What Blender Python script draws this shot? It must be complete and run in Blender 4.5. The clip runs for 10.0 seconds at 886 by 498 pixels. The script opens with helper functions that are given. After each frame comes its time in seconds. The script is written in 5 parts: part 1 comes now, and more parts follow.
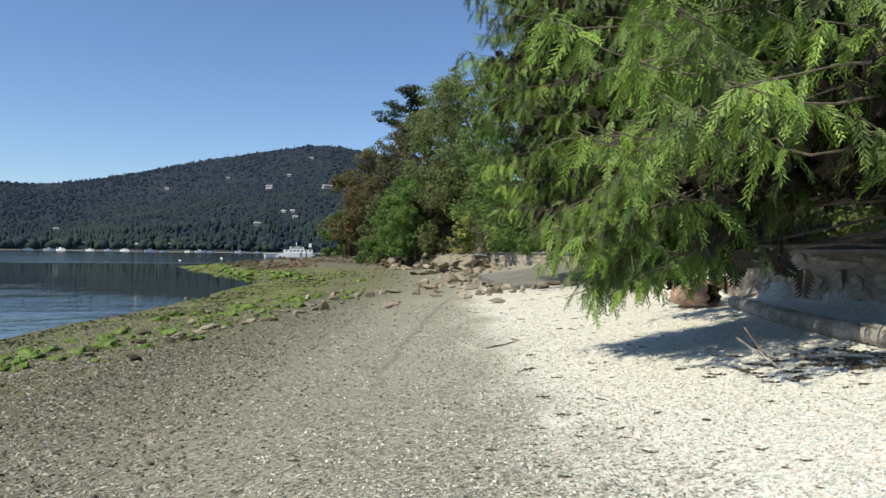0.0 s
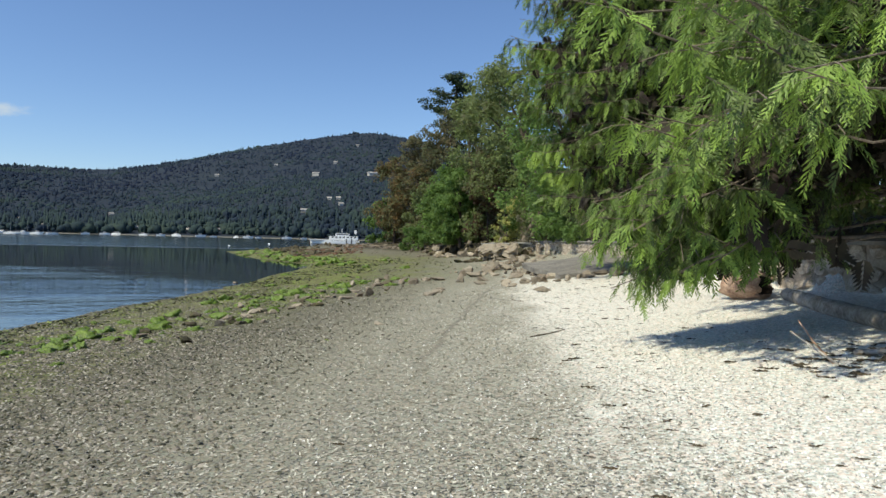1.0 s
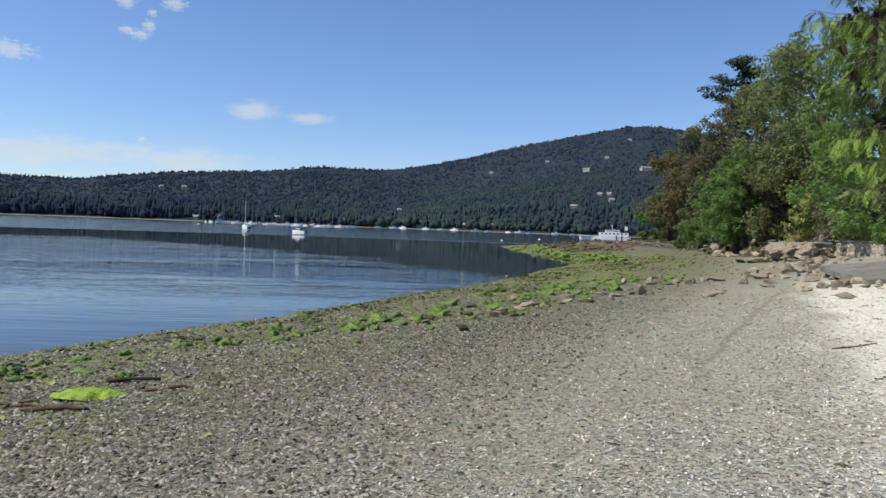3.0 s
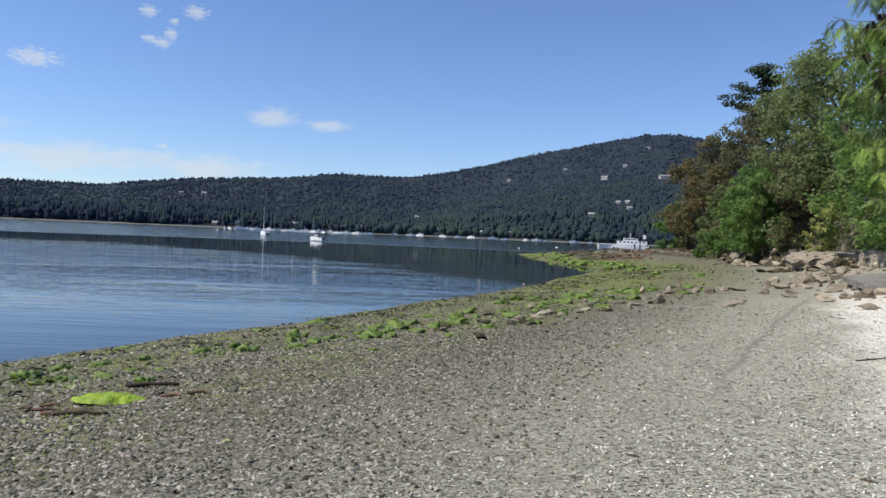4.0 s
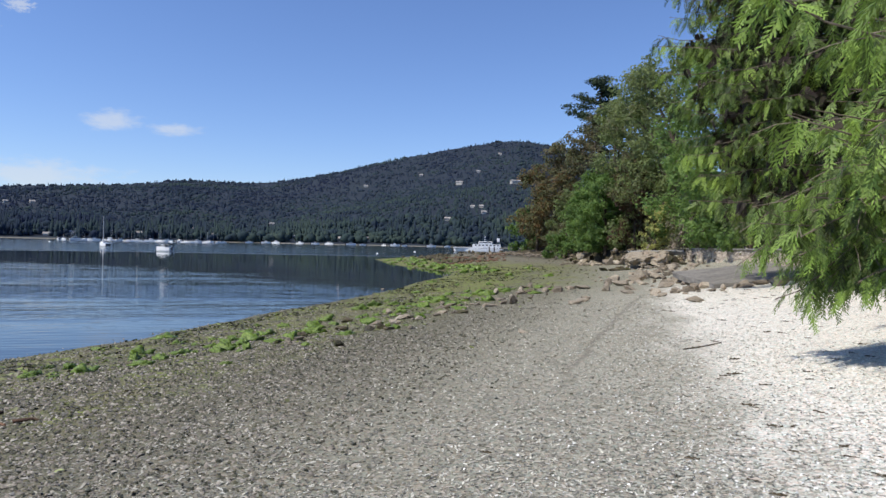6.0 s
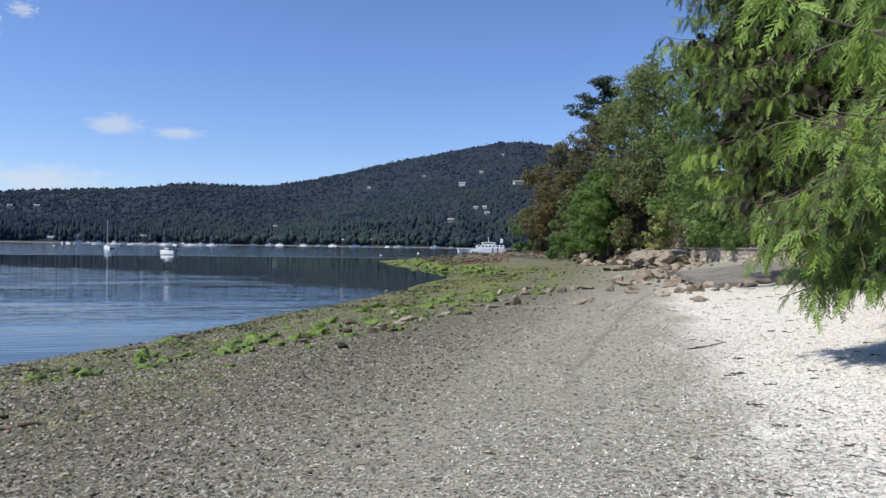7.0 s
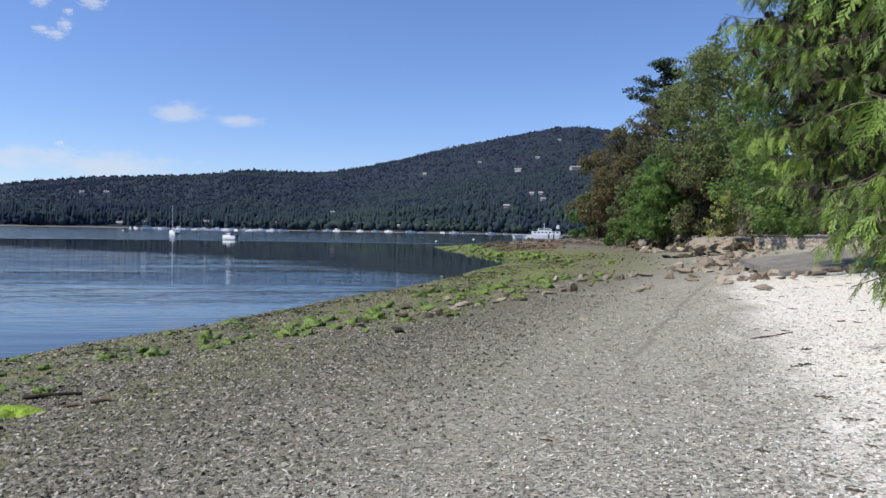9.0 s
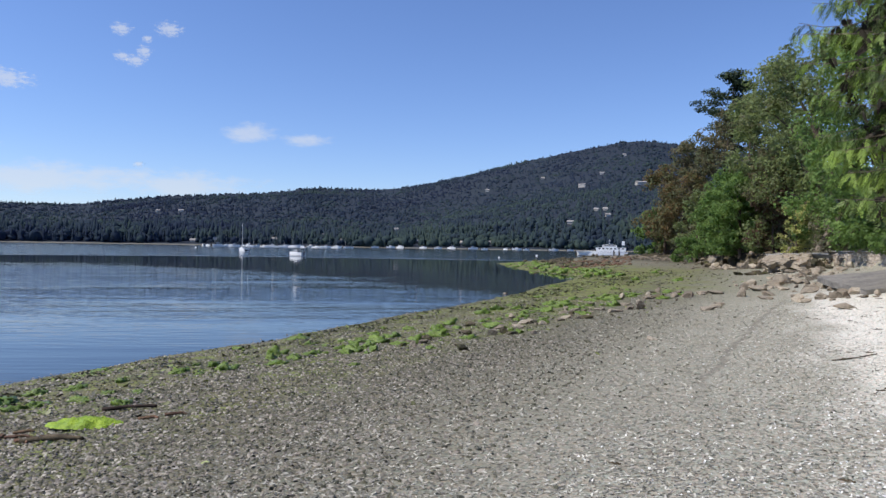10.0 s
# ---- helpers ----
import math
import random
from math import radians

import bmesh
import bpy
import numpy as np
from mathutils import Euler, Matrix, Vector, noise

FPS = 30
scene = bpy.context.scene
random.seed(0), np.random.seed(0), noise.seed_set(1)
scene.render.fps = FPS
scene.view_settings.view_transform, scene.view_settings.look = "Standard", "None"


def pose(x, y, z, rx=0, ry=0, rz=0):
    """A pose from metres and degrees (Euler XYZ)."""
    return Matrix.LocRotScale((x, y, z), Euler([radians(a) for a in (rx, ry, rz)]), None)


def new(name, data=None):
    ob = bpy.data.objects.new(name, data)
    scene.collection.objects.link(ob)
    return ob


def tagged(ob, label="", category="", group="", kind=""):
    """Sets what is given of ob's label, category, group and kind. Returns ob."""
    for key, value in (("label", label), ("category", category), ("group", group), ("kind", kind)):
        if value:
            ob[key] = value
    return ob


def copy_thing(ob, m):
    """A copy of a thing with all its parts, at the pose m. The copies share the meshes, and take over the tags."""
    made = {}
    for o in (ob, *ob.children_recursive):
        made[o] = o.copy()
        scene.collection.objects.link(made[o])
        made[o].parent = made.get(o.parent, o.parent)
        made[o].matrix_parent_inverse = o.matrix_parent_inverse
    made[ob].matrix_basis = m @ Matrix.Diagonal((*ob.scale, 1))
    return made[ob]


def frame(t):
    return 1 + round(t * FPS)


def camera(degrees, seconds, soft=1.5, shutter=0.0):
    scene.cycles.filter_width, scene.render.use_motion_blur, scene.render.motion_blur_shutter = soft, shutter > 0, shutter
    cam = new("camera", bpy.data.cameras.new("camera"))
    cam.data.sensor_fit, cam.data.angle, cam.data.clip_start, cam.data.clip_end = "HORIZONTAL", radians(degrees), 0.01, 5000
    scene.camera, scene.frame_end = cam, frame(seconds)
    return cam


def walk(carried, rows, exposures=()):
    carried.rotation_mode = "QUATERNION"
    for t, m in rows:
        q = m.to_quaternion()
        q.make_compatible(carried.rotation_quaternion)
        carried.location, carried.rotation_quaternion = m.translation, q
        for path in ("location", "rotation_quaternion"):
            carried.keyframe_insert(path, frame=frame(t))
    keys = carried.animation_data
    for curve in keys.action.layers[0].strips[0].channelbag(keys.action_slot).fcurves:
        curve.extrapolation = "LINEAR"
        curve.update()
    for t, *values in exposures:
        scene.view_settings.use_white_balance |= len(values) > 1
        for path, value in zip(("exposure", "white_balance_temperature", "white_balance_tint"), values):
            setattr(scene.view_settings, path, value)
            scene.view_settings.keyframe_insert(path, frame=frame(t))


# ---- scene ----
# the camera: seconds, place, yaw, pitch, roll
cam = camera(63.88, 10.0, soft=1.5)
ROWS = [
    (0.0, 0.000, -0.000, 2.700, -0.00, 0.38, -0.80),
    (0.5, 0.001, 0.011, 2.695, 0.10, -0.41, -1.06),
    (1.0, -0.010, 0.025, 2.695, 3.56, -0.67, -1.40),
    (1.5, -0.040, 0.051, 2.689, 9.70, -0.79, -1.39),
    (2.0, -0.080, 0.080, 2.682, 18.69, -1.48, -1.33),
    (2.5, -0.088, 0.061, 2.681, 22.61, -1.72, -1.57),
    (3.8, -0.110, 0.046, 2.683, 27.12, -1.45, -2.81),
    (4.0, -0.113, 0.060, 2.685, 26.40, -1.12, -2.47),
    (4.5, -0.098, 0.055, 2.684, 22.25, -0.65, -3.14),
    (5.0, -0.075, 0.051, 2.691, 17.14, -0.38, -2.39),
    (5.5, -0.059, 0.049, 2.693, 15.18, -0.34, -1.44),
    (7.0, -0.044, 0.053, 2.697, 15.30, -0.21, -0.85),
    (7.5, -0.055, 0.058, 2.693, 16.53, -0.21, -0.88),
    (8.0, -0.048, 0.056, 2.692, 16.61, -0.28, -1.58),
    (8.5, -0.056, 0.066, 2.690, 17.53, -0.51, -1.31),
    (9.0, -0.065, 0.070, 2.688, 19.75, -1.41, -1.04),
    (9.5, -0.071, 0.082, 2.694, 22.18, -1.49, -0.80),
    (10.0, -0.086, 0.081, 2.699, 24.81, -0.17, -0.93),
]
# the clip's white balance starts warm and settles
BALANCE = [(0.0, 0.06, 7350, 0), (2.0, 0.02, 7050, 0), (2.7, 0.02, 6950, 3), (4.2, 0.06, 6850, 6), (5.5, 0.05, 6700, 8), (7.0, 0.04, 6600, 9), (10.0, 0.04, 6580, 10)]
walk(cam, [(t, pose(x, y, z, 90 + pitch, roll, yaw)) for t, x, y, z, yaw, pitch, roll in ROWS], BALANCE)

# ---- world, sun ----
SUN_AZ, SUN_EL = radians(-126), radians(51)      # from straight ahead, to the left; height
to_sun = Vector((math.sin(SUN_AZ) * math.cos(SUN_EL), math.cos(SUN_AZ) * math.cos(SUN_EL), math.sin(SUN_EL)))
world = bpy.data.worlds.new("sky")
scene.world = world
world.use_nodes = True
wn = world.node_tree
sky = wn.nodes.new("ShaderNodeTexSky")
sky.sky_type, sky.sun_disc = "NISHITA", False
sky.sun_elevation, sky.sun_rotation = SUN_EL, SUN_AZ % (2 * math.pi)
sky.altitude, sky.air_density, sky.dust_density, sky.ozone_density = 0, 1.0, 0.0, 6.0
tint = wn.nodes.new("ShaderNodeMix")
tint.data_type, tint.blend_type = "RGBA", "MULTIPLY"
tint.inputs[0].default_value, tint.inputs[7].default_value = 1.0, (0.92, 0.94, 1.15, 1)
wn.links.new(sky.outputs[0], tint.inputs[6])
wn.links.new(tint.outputs[2], wn.nodes["Background"].inputs[0])
wn.nodes["Background"].inputs[1].default_value = 0.128
sun = new("sun", bpy.data.lights.new("sun", "SUN"))
sun.data.energy, sun.data.angle, sun.data.color = 4.6, radians(0.53), (1.0, 0.95, 0.87)
sun.matrix_world = Matrix.Translation((-60, 10, 60)) @ to_sun.to_track_quat("Z", "Y").to_matrix().to_4x4()


# ---- materials ----
class Mat:
    """Small helper round a node material."""

    def __init__(self, name, rough=0.8, spec=0.3):
        self.m = bpy.data.materials.new(name)
        self.m.use_nodes = True
        self.t = self.m.node_tree
        self.b = self.t.nodes["Principled BSDF"]
        self.out = self.t.nodes["Material Output"]
        self.b.inputs["Roughness"].default_value = rough
        self.b.inputs["Specular IOR Level"].default_value = spec
        self.co = self.t.nodes.new("ShaderNodeTexCoord").outputs["Object"]

    def node(self, kind, **props):
        n = self.t.nodes.new(kind)
        for k, v in props.items():
            setattr(n, k, v)
        return n

    def put(self, sock, v):
        if isinstance(v, bpy.types.NodeSocket):
            self.t.links.new(v, sock)
        else:
            sock.default_value = v

    def noise(self, scale, detail=4.0, rough=0.55, co=None, stretch=None):
        n = self.node("ShaderNodeTexNoise")
        c = co or self.co
        if stretch:
            mp = self.node("ShaderNodeMapping")
            self.put(mp.inputs["Vector"], c)
            mp.inputs["Scale"].default_value = stretch
            c = mp.outputs[0]
        self.put(n.inputs["Vector"], c)
        n.inputs["Scale"].default_value, n.inputs["Detail"].default_value, n.inputs["Roughness"].default_value = scale, detail, rough
        return n.outputs["Fac"]

    def voronoi(self, scale, feature="F1", out="Distance", co=None):
        n = self.node("ShaderNodeTexVoronoi", feature=feature)
        self.put(n.inputs["Vector"], co or self.co)
        n.inputs["Scale"].default_value = scale
        return n.outputs[out]

    def ramp(self, fac, *stops):
        n = self.node("ShaderNodeValToRGB")
        self.put(n.inputs[0], fac)
        e = n.color_ramp.elements
        while len(e) < len(stops):
            e.new(0.5)
        for el, (p, c) in zip(e, stops):
            el.position = p
            el.color = (*c, 1) if not isinstance(c, (int, float)) else (c, c, c, 1)
        return n.outputs[0]

    def mix(self, fac, a, b, blend="MIX"):
        n = self.node("ShaderNodeMix", data_type="RGBA", blend_type=blend)
        self.put(n.inputs[0], fac)
        for s, v in ((n.inputs[6], a), (n.inputs[7], b)):
            self.put(s, (*v, 1) if isinstance(v, tuple) and len(v) == 3 else v)
        return n.outputs[2]

    def math(self, op, a, b=0.0, c=0.0, clamp=False):
        n = self.node("ShaderNodeMath", operation=op, use_clamp=clamp)
        for s, v in zip(n.inputs, (a, b, c)):
            self.put(s, v)
        return n.outputs[0]

    def span(self, v, lo, hi):
        n = self.node("ShaderNodeMapRange", interpolation_type="SMOOTHSTEP")
        self.put(n.inputs[0], v)
        n.inputs[1].default_value, n.inputs[2].default_value = lo, hi
        return n.outputs[0]

    def xyz(self):
        n = self.node("ShaderNodeSeparateXYZ")
        self.put(n.inputs[0], self.co)
        return n.outputs

    def bump(self, h, strength=0.5, dist=0.02, after=None):
        n = self.node("ShaderNodeBump")
        self.put(n.inputs["Height"], h)
        n.inputs["Strength"].default_value, n.inputs["Distance"].default_value = strength, dist
        if after:
            self.put(n.inputs["Normal"], after)
        self.put(self.b.inputs["Normal"], n.outputs[0])
        return n.outputs[0]

    def color(self, v):
        self.put(self.b.inputs["Base Color"], (*v, 1) if isinstance(v, tuple) else v)
        return self

    def random(self, kind="object"):
        if kind == "object":
            return self.node("ShaderNodeObjectInfo").outputs["Random"]
        return self.node("ShaderNodeNewGeometry").outputs["Random Per Island"]


def plain(name, a, b, scale=3.0, rough=0.7, bump=0.0, bscale=None, spec=0.3, dist=0.02):
    """Two colours by noise at two scales, with relief."""
    m = Mat(name, rough, spec)
    f = m.math("MULTIPLY_ADD", m.noise(scale * 6), 0.45, m.math("MULTIPLY", m.noise(scale), 0.55))
    m.color(m.ramp(f, (0.36, a), (0.64, b)))
    if bump:
        m.bump(m.noise(bscale or scale * 8, 6), bump, dist)
    return m.m


def leafy(name, dark, mid, light, glow=0.35, scale=0.8, rough=0.55, spec=0.2):
    """Foliage: three colours by noise and leaf by leaf, with light through the leaf."""
    m = Mat(name, rough, spec)
    f = m.math("ADD", m.math("MULTIPLY", m.noise(scale, 3), 0.75), m.math("MULTIPLY", m.random("island"), 0.18))
    c = m.ramp(f, (0.3, dark), (0.5, mid), (0.72, light))
    m.color(c)
    tr = m.node("ShaderNodeBsdfTranslucent")
    m.put(tr.inputs[0], m.mix(0.6, c, tuple(min(1, v * 1.7) for v in light)))
    mx = m.node("ShaderNodeMixShader")
    mx.inputs[0].default_value = glow
    m.put(mx.inputs[1], m.b.outputs[0])
    m.put(mx.inputs[2], tr.outputs[0])
    m.put(m.out.inputs[0], mx.outputs[0])
    return m.m


def cedar_leaf(name, old, mid, fresh, glow):
    """Scale leaves: from old and dark to fresh and yellow-green, spray by spray."""
    m = Mat(name, 0.5, 0.25)
    at = m.node("ShaderNodeAttribute", attribute_name="young").outputs["Fac"]
    f = m.math("ADD", m.math("MULTIPLY", at, 0.75), m.math("ADD", m.math("MULTIPLY", m.noise(0.9, 3), 0.34), m.math("MULTIPLY", m.random("island"), 0.12)))
    c = m.ramp(f, (0.34, old), (0.56, mid), (0.8, fresh))
    m.color(c)
    tr = m.node("ShaderNodeBsdfTranslucent")
    m.put(tr.inputs[0], m.mix(0.5, c, fresh))
    mx = m.node("ShaderNodeMixShader")
    mx.inputs[0].default_value = glow
    m.put(mx.inputs[1], m.b.outputs[0])
    m.put(mx.inputs[2], tr.outputs[0])
    m.put(m.out.inputs[0], mx.outputs[0])
    return m.m


def stone_material(name, dark, pale, stain):
    """Weathered stone, each one of its own tone, with stains and pits."""
    m = Mat(name, 0.85, 0.3)
    f = m.math("MULTIPLY_ADD", m.noise(14, 5, 0.7), 0.45, m.math("MULTIPLY", m.noise(3, 4), 0.45))
    f = m.math("ADD", f, m.math("MULTIPLY", m.math("SUBTRACT", m.random(), 0.5), 0.4))
    c = m.ramp(f, (0.25, dark), (0.68, pale))
    m.color(m.mix(m.span(m.noise(2.2, 6, 0.7), 0.5, 0.68), c, stain))
    m.bump(m.math("ADD", m.noise(9, 6, 0.7), m.math("MULTIPLY", m.voronoi(6), 0.6)), 0.8, 0.05)
    return m.m


def ground_material():
    m = Mat("beach", 0.9, 0.2)
    x, y, z = m.xyz()
    wob = m.math("MULTIPLY", m.math("SUBTRACT", m.noise(0.55, 5), 0.5), 2.6)
    h = m.math("ADD", z, m.math("MULTIPLY", wob, 0.085))       # height, with an uneven edge
    fine = m.noise(95, 3, 0.7)
    pebble = m.voronoi(38, out="Color")
    sep = m.node("ShaderNodeSeparateColor")
    m.put(sep.inputs[0], pebble)
    grit = m.math("ADD", m.math("MULTIPLY", sep.outputs[0], 0.6), m.math("MULTIPLY", fine, 0.4))
    tint = m.mix(sep.outputs[1], (0.9, 1.0, 0.98), (1.12, 0.98, 0.92))
    grey = m.mix(1.0, m.ramp(grit, (0.12, (0.127, 0.123, 0.099)), (0.5, (0.233, 0.227, 0.169)), (0.8, (0.305, 0.291, 0.241)), (0.97, (0.391, 0.374, 0.310))), tint, "MULTIPLY")
    shell = m.mix(1.0, m.ramp(grit, (0.08, (0.36, 0.34, 0.3)), (0.45, (0.65, 0.63, 0.58)), (0.85, (0.86, 0.845, 0.8))), tint, "MULTIPLY")
    damp = m.mix(1.0, m.ramp(grit, (0.12, (0.05, 0.048, 0.034)), (0.5, (0.115, 0.11, 0.08)), (0.9, (0.24, 0.225, 0.17))), tint, "MULTIPLY")
    algae = m.mix(m.span(m.noise(1.3, 6, 0.7), 0.42, 0.62), m.ramp(m.noise(7, 8, 0.85), (0.38, (0.045, 0.047, 0.022)), (0.5, (0.14, 0.135, 0.058)), (0.64, (0.3, 0.27, 0.14))), m.ramp(m.noise(6, 8, 0.85), (0.38, (0.05, 0.065, 0.018)), (0.5, (0.16, 0.2, 0.045)), (0.64, (0.36, 0.42, 0.1))))
    big = m.noise(0.16, 3)
    # white shell drift on the upper beach
    lane = m.math("ADD", x, m.math("MULTIPLY", m.math("SUBTRACT", m.noise(0.9, 6, 0.65, stretch=(1, 0.45, 1)), 0.5), 3.2))
    up = m.math("ADD", m.math("MULTIPLY", m.span(lane, 0.2, 1.6), 0.74), m.math("MULTIPLY", m.span(lane, -4.0, 1.0), 0.26))
    far_bare = m.math("MULTIPLY", m.span(m.math("ADD", y, m.math("MULTIPLY", wob, 3.0)), 19, 38), 0.85)
    white = m.math("MULTIPLY", up, m.math("SUBTRACT", 1.0, far_bare), clamp=True)
    streak = m.math("MULTIPLY", m.span(m.noise(0.75, 5, 0.6, stretch=(1.0, 0.28, 1)), 0.53, 0.72), m.span(lane, -2.6, 0.6))
    white = m.math("MAXIMUM", white, m.math("MULTIPLY", streak, m.math("MULTIPLY", m.math("SUBTRACT", 1.0, far_bare), 0.3)))
    c = m.mix(white, grey, shell)
    c = m.mix(1.0, c, m.mix(m.span(lane, -6.5, -0.8), (0.645, 0.63, 0.6), (1.0, 1.0, 1.0)), "MULTIPLY")
    # an old rut up the beach, its crease shade painted as a dark line
    yy = m.math("SUBTRACT", y, 4.0)
    rut = m.math("SUBTRACT", x, m.math("MULTIPLY_ADD", yy, m.math("MULTIPLY_ADD", yy, 0.00178, 0.0222), -1.0))
    rut = m.math("ABSOLUTE", m.math("ADD", rut, m.math("MULTIPLY", m.math("SUBTRACT", m.noise(1.6, 5, 0.65), 0.5), 0.45)))
    rut = m.math("MULTIPLY", m.math("SUBTRACT", 1.0, m.span(rut, 0.015, 0.1)), m.math("MULTIPLY", m.span(y, 7, 11), m.math("SUBTRACT", 1.0, m.span(y, 23, 28))))
    c = m.mix(m.math("MULTIPLY", rut, 0.42), c, (0.08, 0.07, 0.056))
    low = m.math("SUBTRACT", 1.0, m.span(h, 0.4, 0.9))
    c = m.mix(low, c, damp)
    # weed on the low beach, denser towards the far end
    spread = m.math("ADD", m.noise(0.9, 7, 0.68), m.math("MULTIPLY", m.span(y, 14, 45), 0.2))
    weed = m.math("MULTIPLY", m.span(spread, 0.37, 0.6), m.math("MULTIPLY", m.span(h, -0.05, 0.08), m.math("SUBTRACT", 1.0, m.span(h, 0.5, 0.74))))
    reach = m.math("MULTIPLY", m.span(y, 24, 44), m.math("MULTIPLY", m.math("SUBTRACT", 1.0, m.span(h, 0.8, 1.15)), m.span(m.noise(0.5, 8, 0.7), 0.36, 0.62)))
    c = m.mix(m.math("MULTIPLY", m.math("MAXIMUM", weed, reach), 0.92), c, algae)
    dark_sea = m.span(z, -0.9, -0.2)
    c = m.mix(dark_sea, (0.02, 0.03, 0.025), c)
    # forest floor inland, and far away with blue haze in its colour
    duff = m.ramp(m.noise(2.2, 6), (0.3, (0.03, 0.026, 0.018)), (0.7, (0.085, 0.07, 0.042)))
    c = m.mix(m.span(z, 2.25, 2.5), c, duff)
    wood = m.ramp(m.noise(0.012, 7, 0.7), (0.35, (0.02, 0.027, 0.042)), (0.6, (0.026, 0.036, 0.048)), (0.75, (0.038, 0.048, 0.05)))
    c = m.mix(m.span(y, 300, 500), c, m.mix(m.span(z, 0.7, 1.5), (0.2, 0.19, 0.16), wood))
    # dark soil in the cut bank under the trees
    c = m.mix(m.math("MULTIPLY", m.span(y, 58, 63), m.math("MULTIPLY", m.span(z, 1.25, 1.6), m.math("SUBTRACT", 1.0, m.span(y, 200, 300)))), c, duff)
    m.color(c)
    big_b = m.bump(m.noise(3.5, 5), 0.35, 0.06)
    m.bump(m.math("ADD", m.voronoi(38), m.math("MULTIPLY", fine, 0.6)), 0.45, 0.014, big_b)
    return m.m


def water_material():
    m = Mat("sea", 0.02, 0.5)
    m.b.inputs["IOR"].default_value = 1.333
    x, y, z = m.xyz()
    m.color((0.02, 0.026, 0.026))
    # calm by the beach, ruffled bands further out
    ln = m.node("ShaderNodeVectorMath", operation="LENGTH")
    m.put(ln.inputs[0], m.co)
    far = ln.outputs["Value"]
    wavy = m.math("ADD", far, m.math("MULTIPLY", m.math("SUBTRACT", m.noise(0.02, 3), 0.5), 16))
    band = m.span(wavy, 152, 172)
    turn = m.node("ShaderNodeMapping")
    m.put(turn.inputs["Vector"], m.co)
    turn.inputs["Rotation"].default_value = (0, 0, radians(-30))      # crests lie across the bay
    lap = m.noise(2.0, 2, 0.5, co=turn.outputs[0], stretch=(0.36, 1.4, 1))
    swell = m.noise(0.55, 2, 0.5, co=turn.outputs[0], stretch=(0.25, 1.3, 1))
    # still under the point, rippled along the open beach
    lee = m.math("ADD", m.math("MULTIPLY_ADD", x, 0.5, y), m.math("MULTIPLY", m.math("SUBTRACT", m.noise(0.05, 4, 0.6, stretch=(0.5, 1.2, 1)), 0.5), 34))
    off = m.math("ADD", far, m.math("MULTIPLY", m.math("SUBTRACT", m.noise(0.03, 3, 0.6), 0.5), 40))
    patch = m.math("MULTIPLY", m.math("SUBTRACT", 1.0, m.span(lee, 19, 40)), m.math("SUBTRACT", 1.0, m.span(off, 70, 115)))
    patch = m.math("MULTIPLY", patch, m.math("MULTIPLY_ADD", m.span(far, 20, 44), 0.9, 0.1))
    patch = m.math("ADD", m.math("MULTIPLY", patch, m.math("MULTIPLY_ADD", m.span(m.noise(0.11, 3, 0.5, co=turn.outputs[0], stretch=(0.4, 1.6, 1)), 0.3, 0.6), 0.75, 0.25)), 0.034)
    fine = m.noise(4.0, 2, 0.5, co=turn.outputs[0], stretch=(0.35, 1.5, 1))
    lap = m.math("ADD", lap, m.math("MULTIPLY", fine, 0.3))
    h = m.math("MULTIPLY", m.math("ADD", m.math("MULTIPLY", lap, 0.8), m.math("MULTIPLY", swell, 1.3)), patch)
    n1 = m.bump(h, 0.9, 0.08)
    n = m.node("ShaderNodeBump")
    m.put(n.inputs["Height"], m.noise(2.2, 4, 0.6))
    line = m.math("MULTIPLY", m.span(wavy, 152, 156), m.math("SUBTRACT", 1.0, m.span(wavy, 159, 164)))
    m.put(n.inputs["Strength"], m.math("ADD", m.math("MULTIPLY", band, 0.13), m.math("MULTIPLY", line, 0.9)))
    m.put(m.b.inputs["Roughness"], m.math("ADD", m.math("MULTIPLY_ADD", band, 0.06, 0.02), m.math("MULTIPLY", line, 0.3)))
    n.inputs["Distance"].default_value = 0.3
    m.put(n.inputs["Normal"], n1)
    m.put(m.b.inputs["Normal"], n.outputs[0])
    return m.m


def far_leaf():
    """Far woods, blue haze mixed into the leaf colours: dark firs, paler broadleaf stands."""
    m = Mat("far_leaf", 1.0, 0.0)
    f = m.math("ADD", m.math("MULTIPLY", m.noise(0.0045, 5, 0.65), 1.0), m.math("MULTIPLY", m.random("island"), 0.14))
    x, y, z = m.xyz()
    f = m.math("ADD", f, m.math("MULTIPLY", m.math("MULTIPLY", m.math("SUBTRACT", 1.0, m.span(z, 20, 130)), m.span(x, -900, -250)), 0.2))    # lighter and greener low on the slope, towards the right
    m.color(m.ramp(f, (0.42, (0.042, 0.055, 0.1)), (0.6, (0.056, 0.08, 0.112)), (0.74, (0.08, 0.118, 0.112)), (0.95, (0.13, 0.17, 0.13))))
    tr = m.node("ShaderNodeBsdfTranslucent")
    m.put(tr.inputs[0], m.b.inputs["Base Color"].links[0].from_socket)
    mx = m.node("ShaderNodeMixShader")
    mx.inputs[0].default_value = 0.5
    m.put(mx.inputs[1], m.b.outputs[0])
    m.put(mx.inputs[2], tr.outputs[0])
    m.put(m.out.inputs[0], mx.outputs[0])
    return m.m


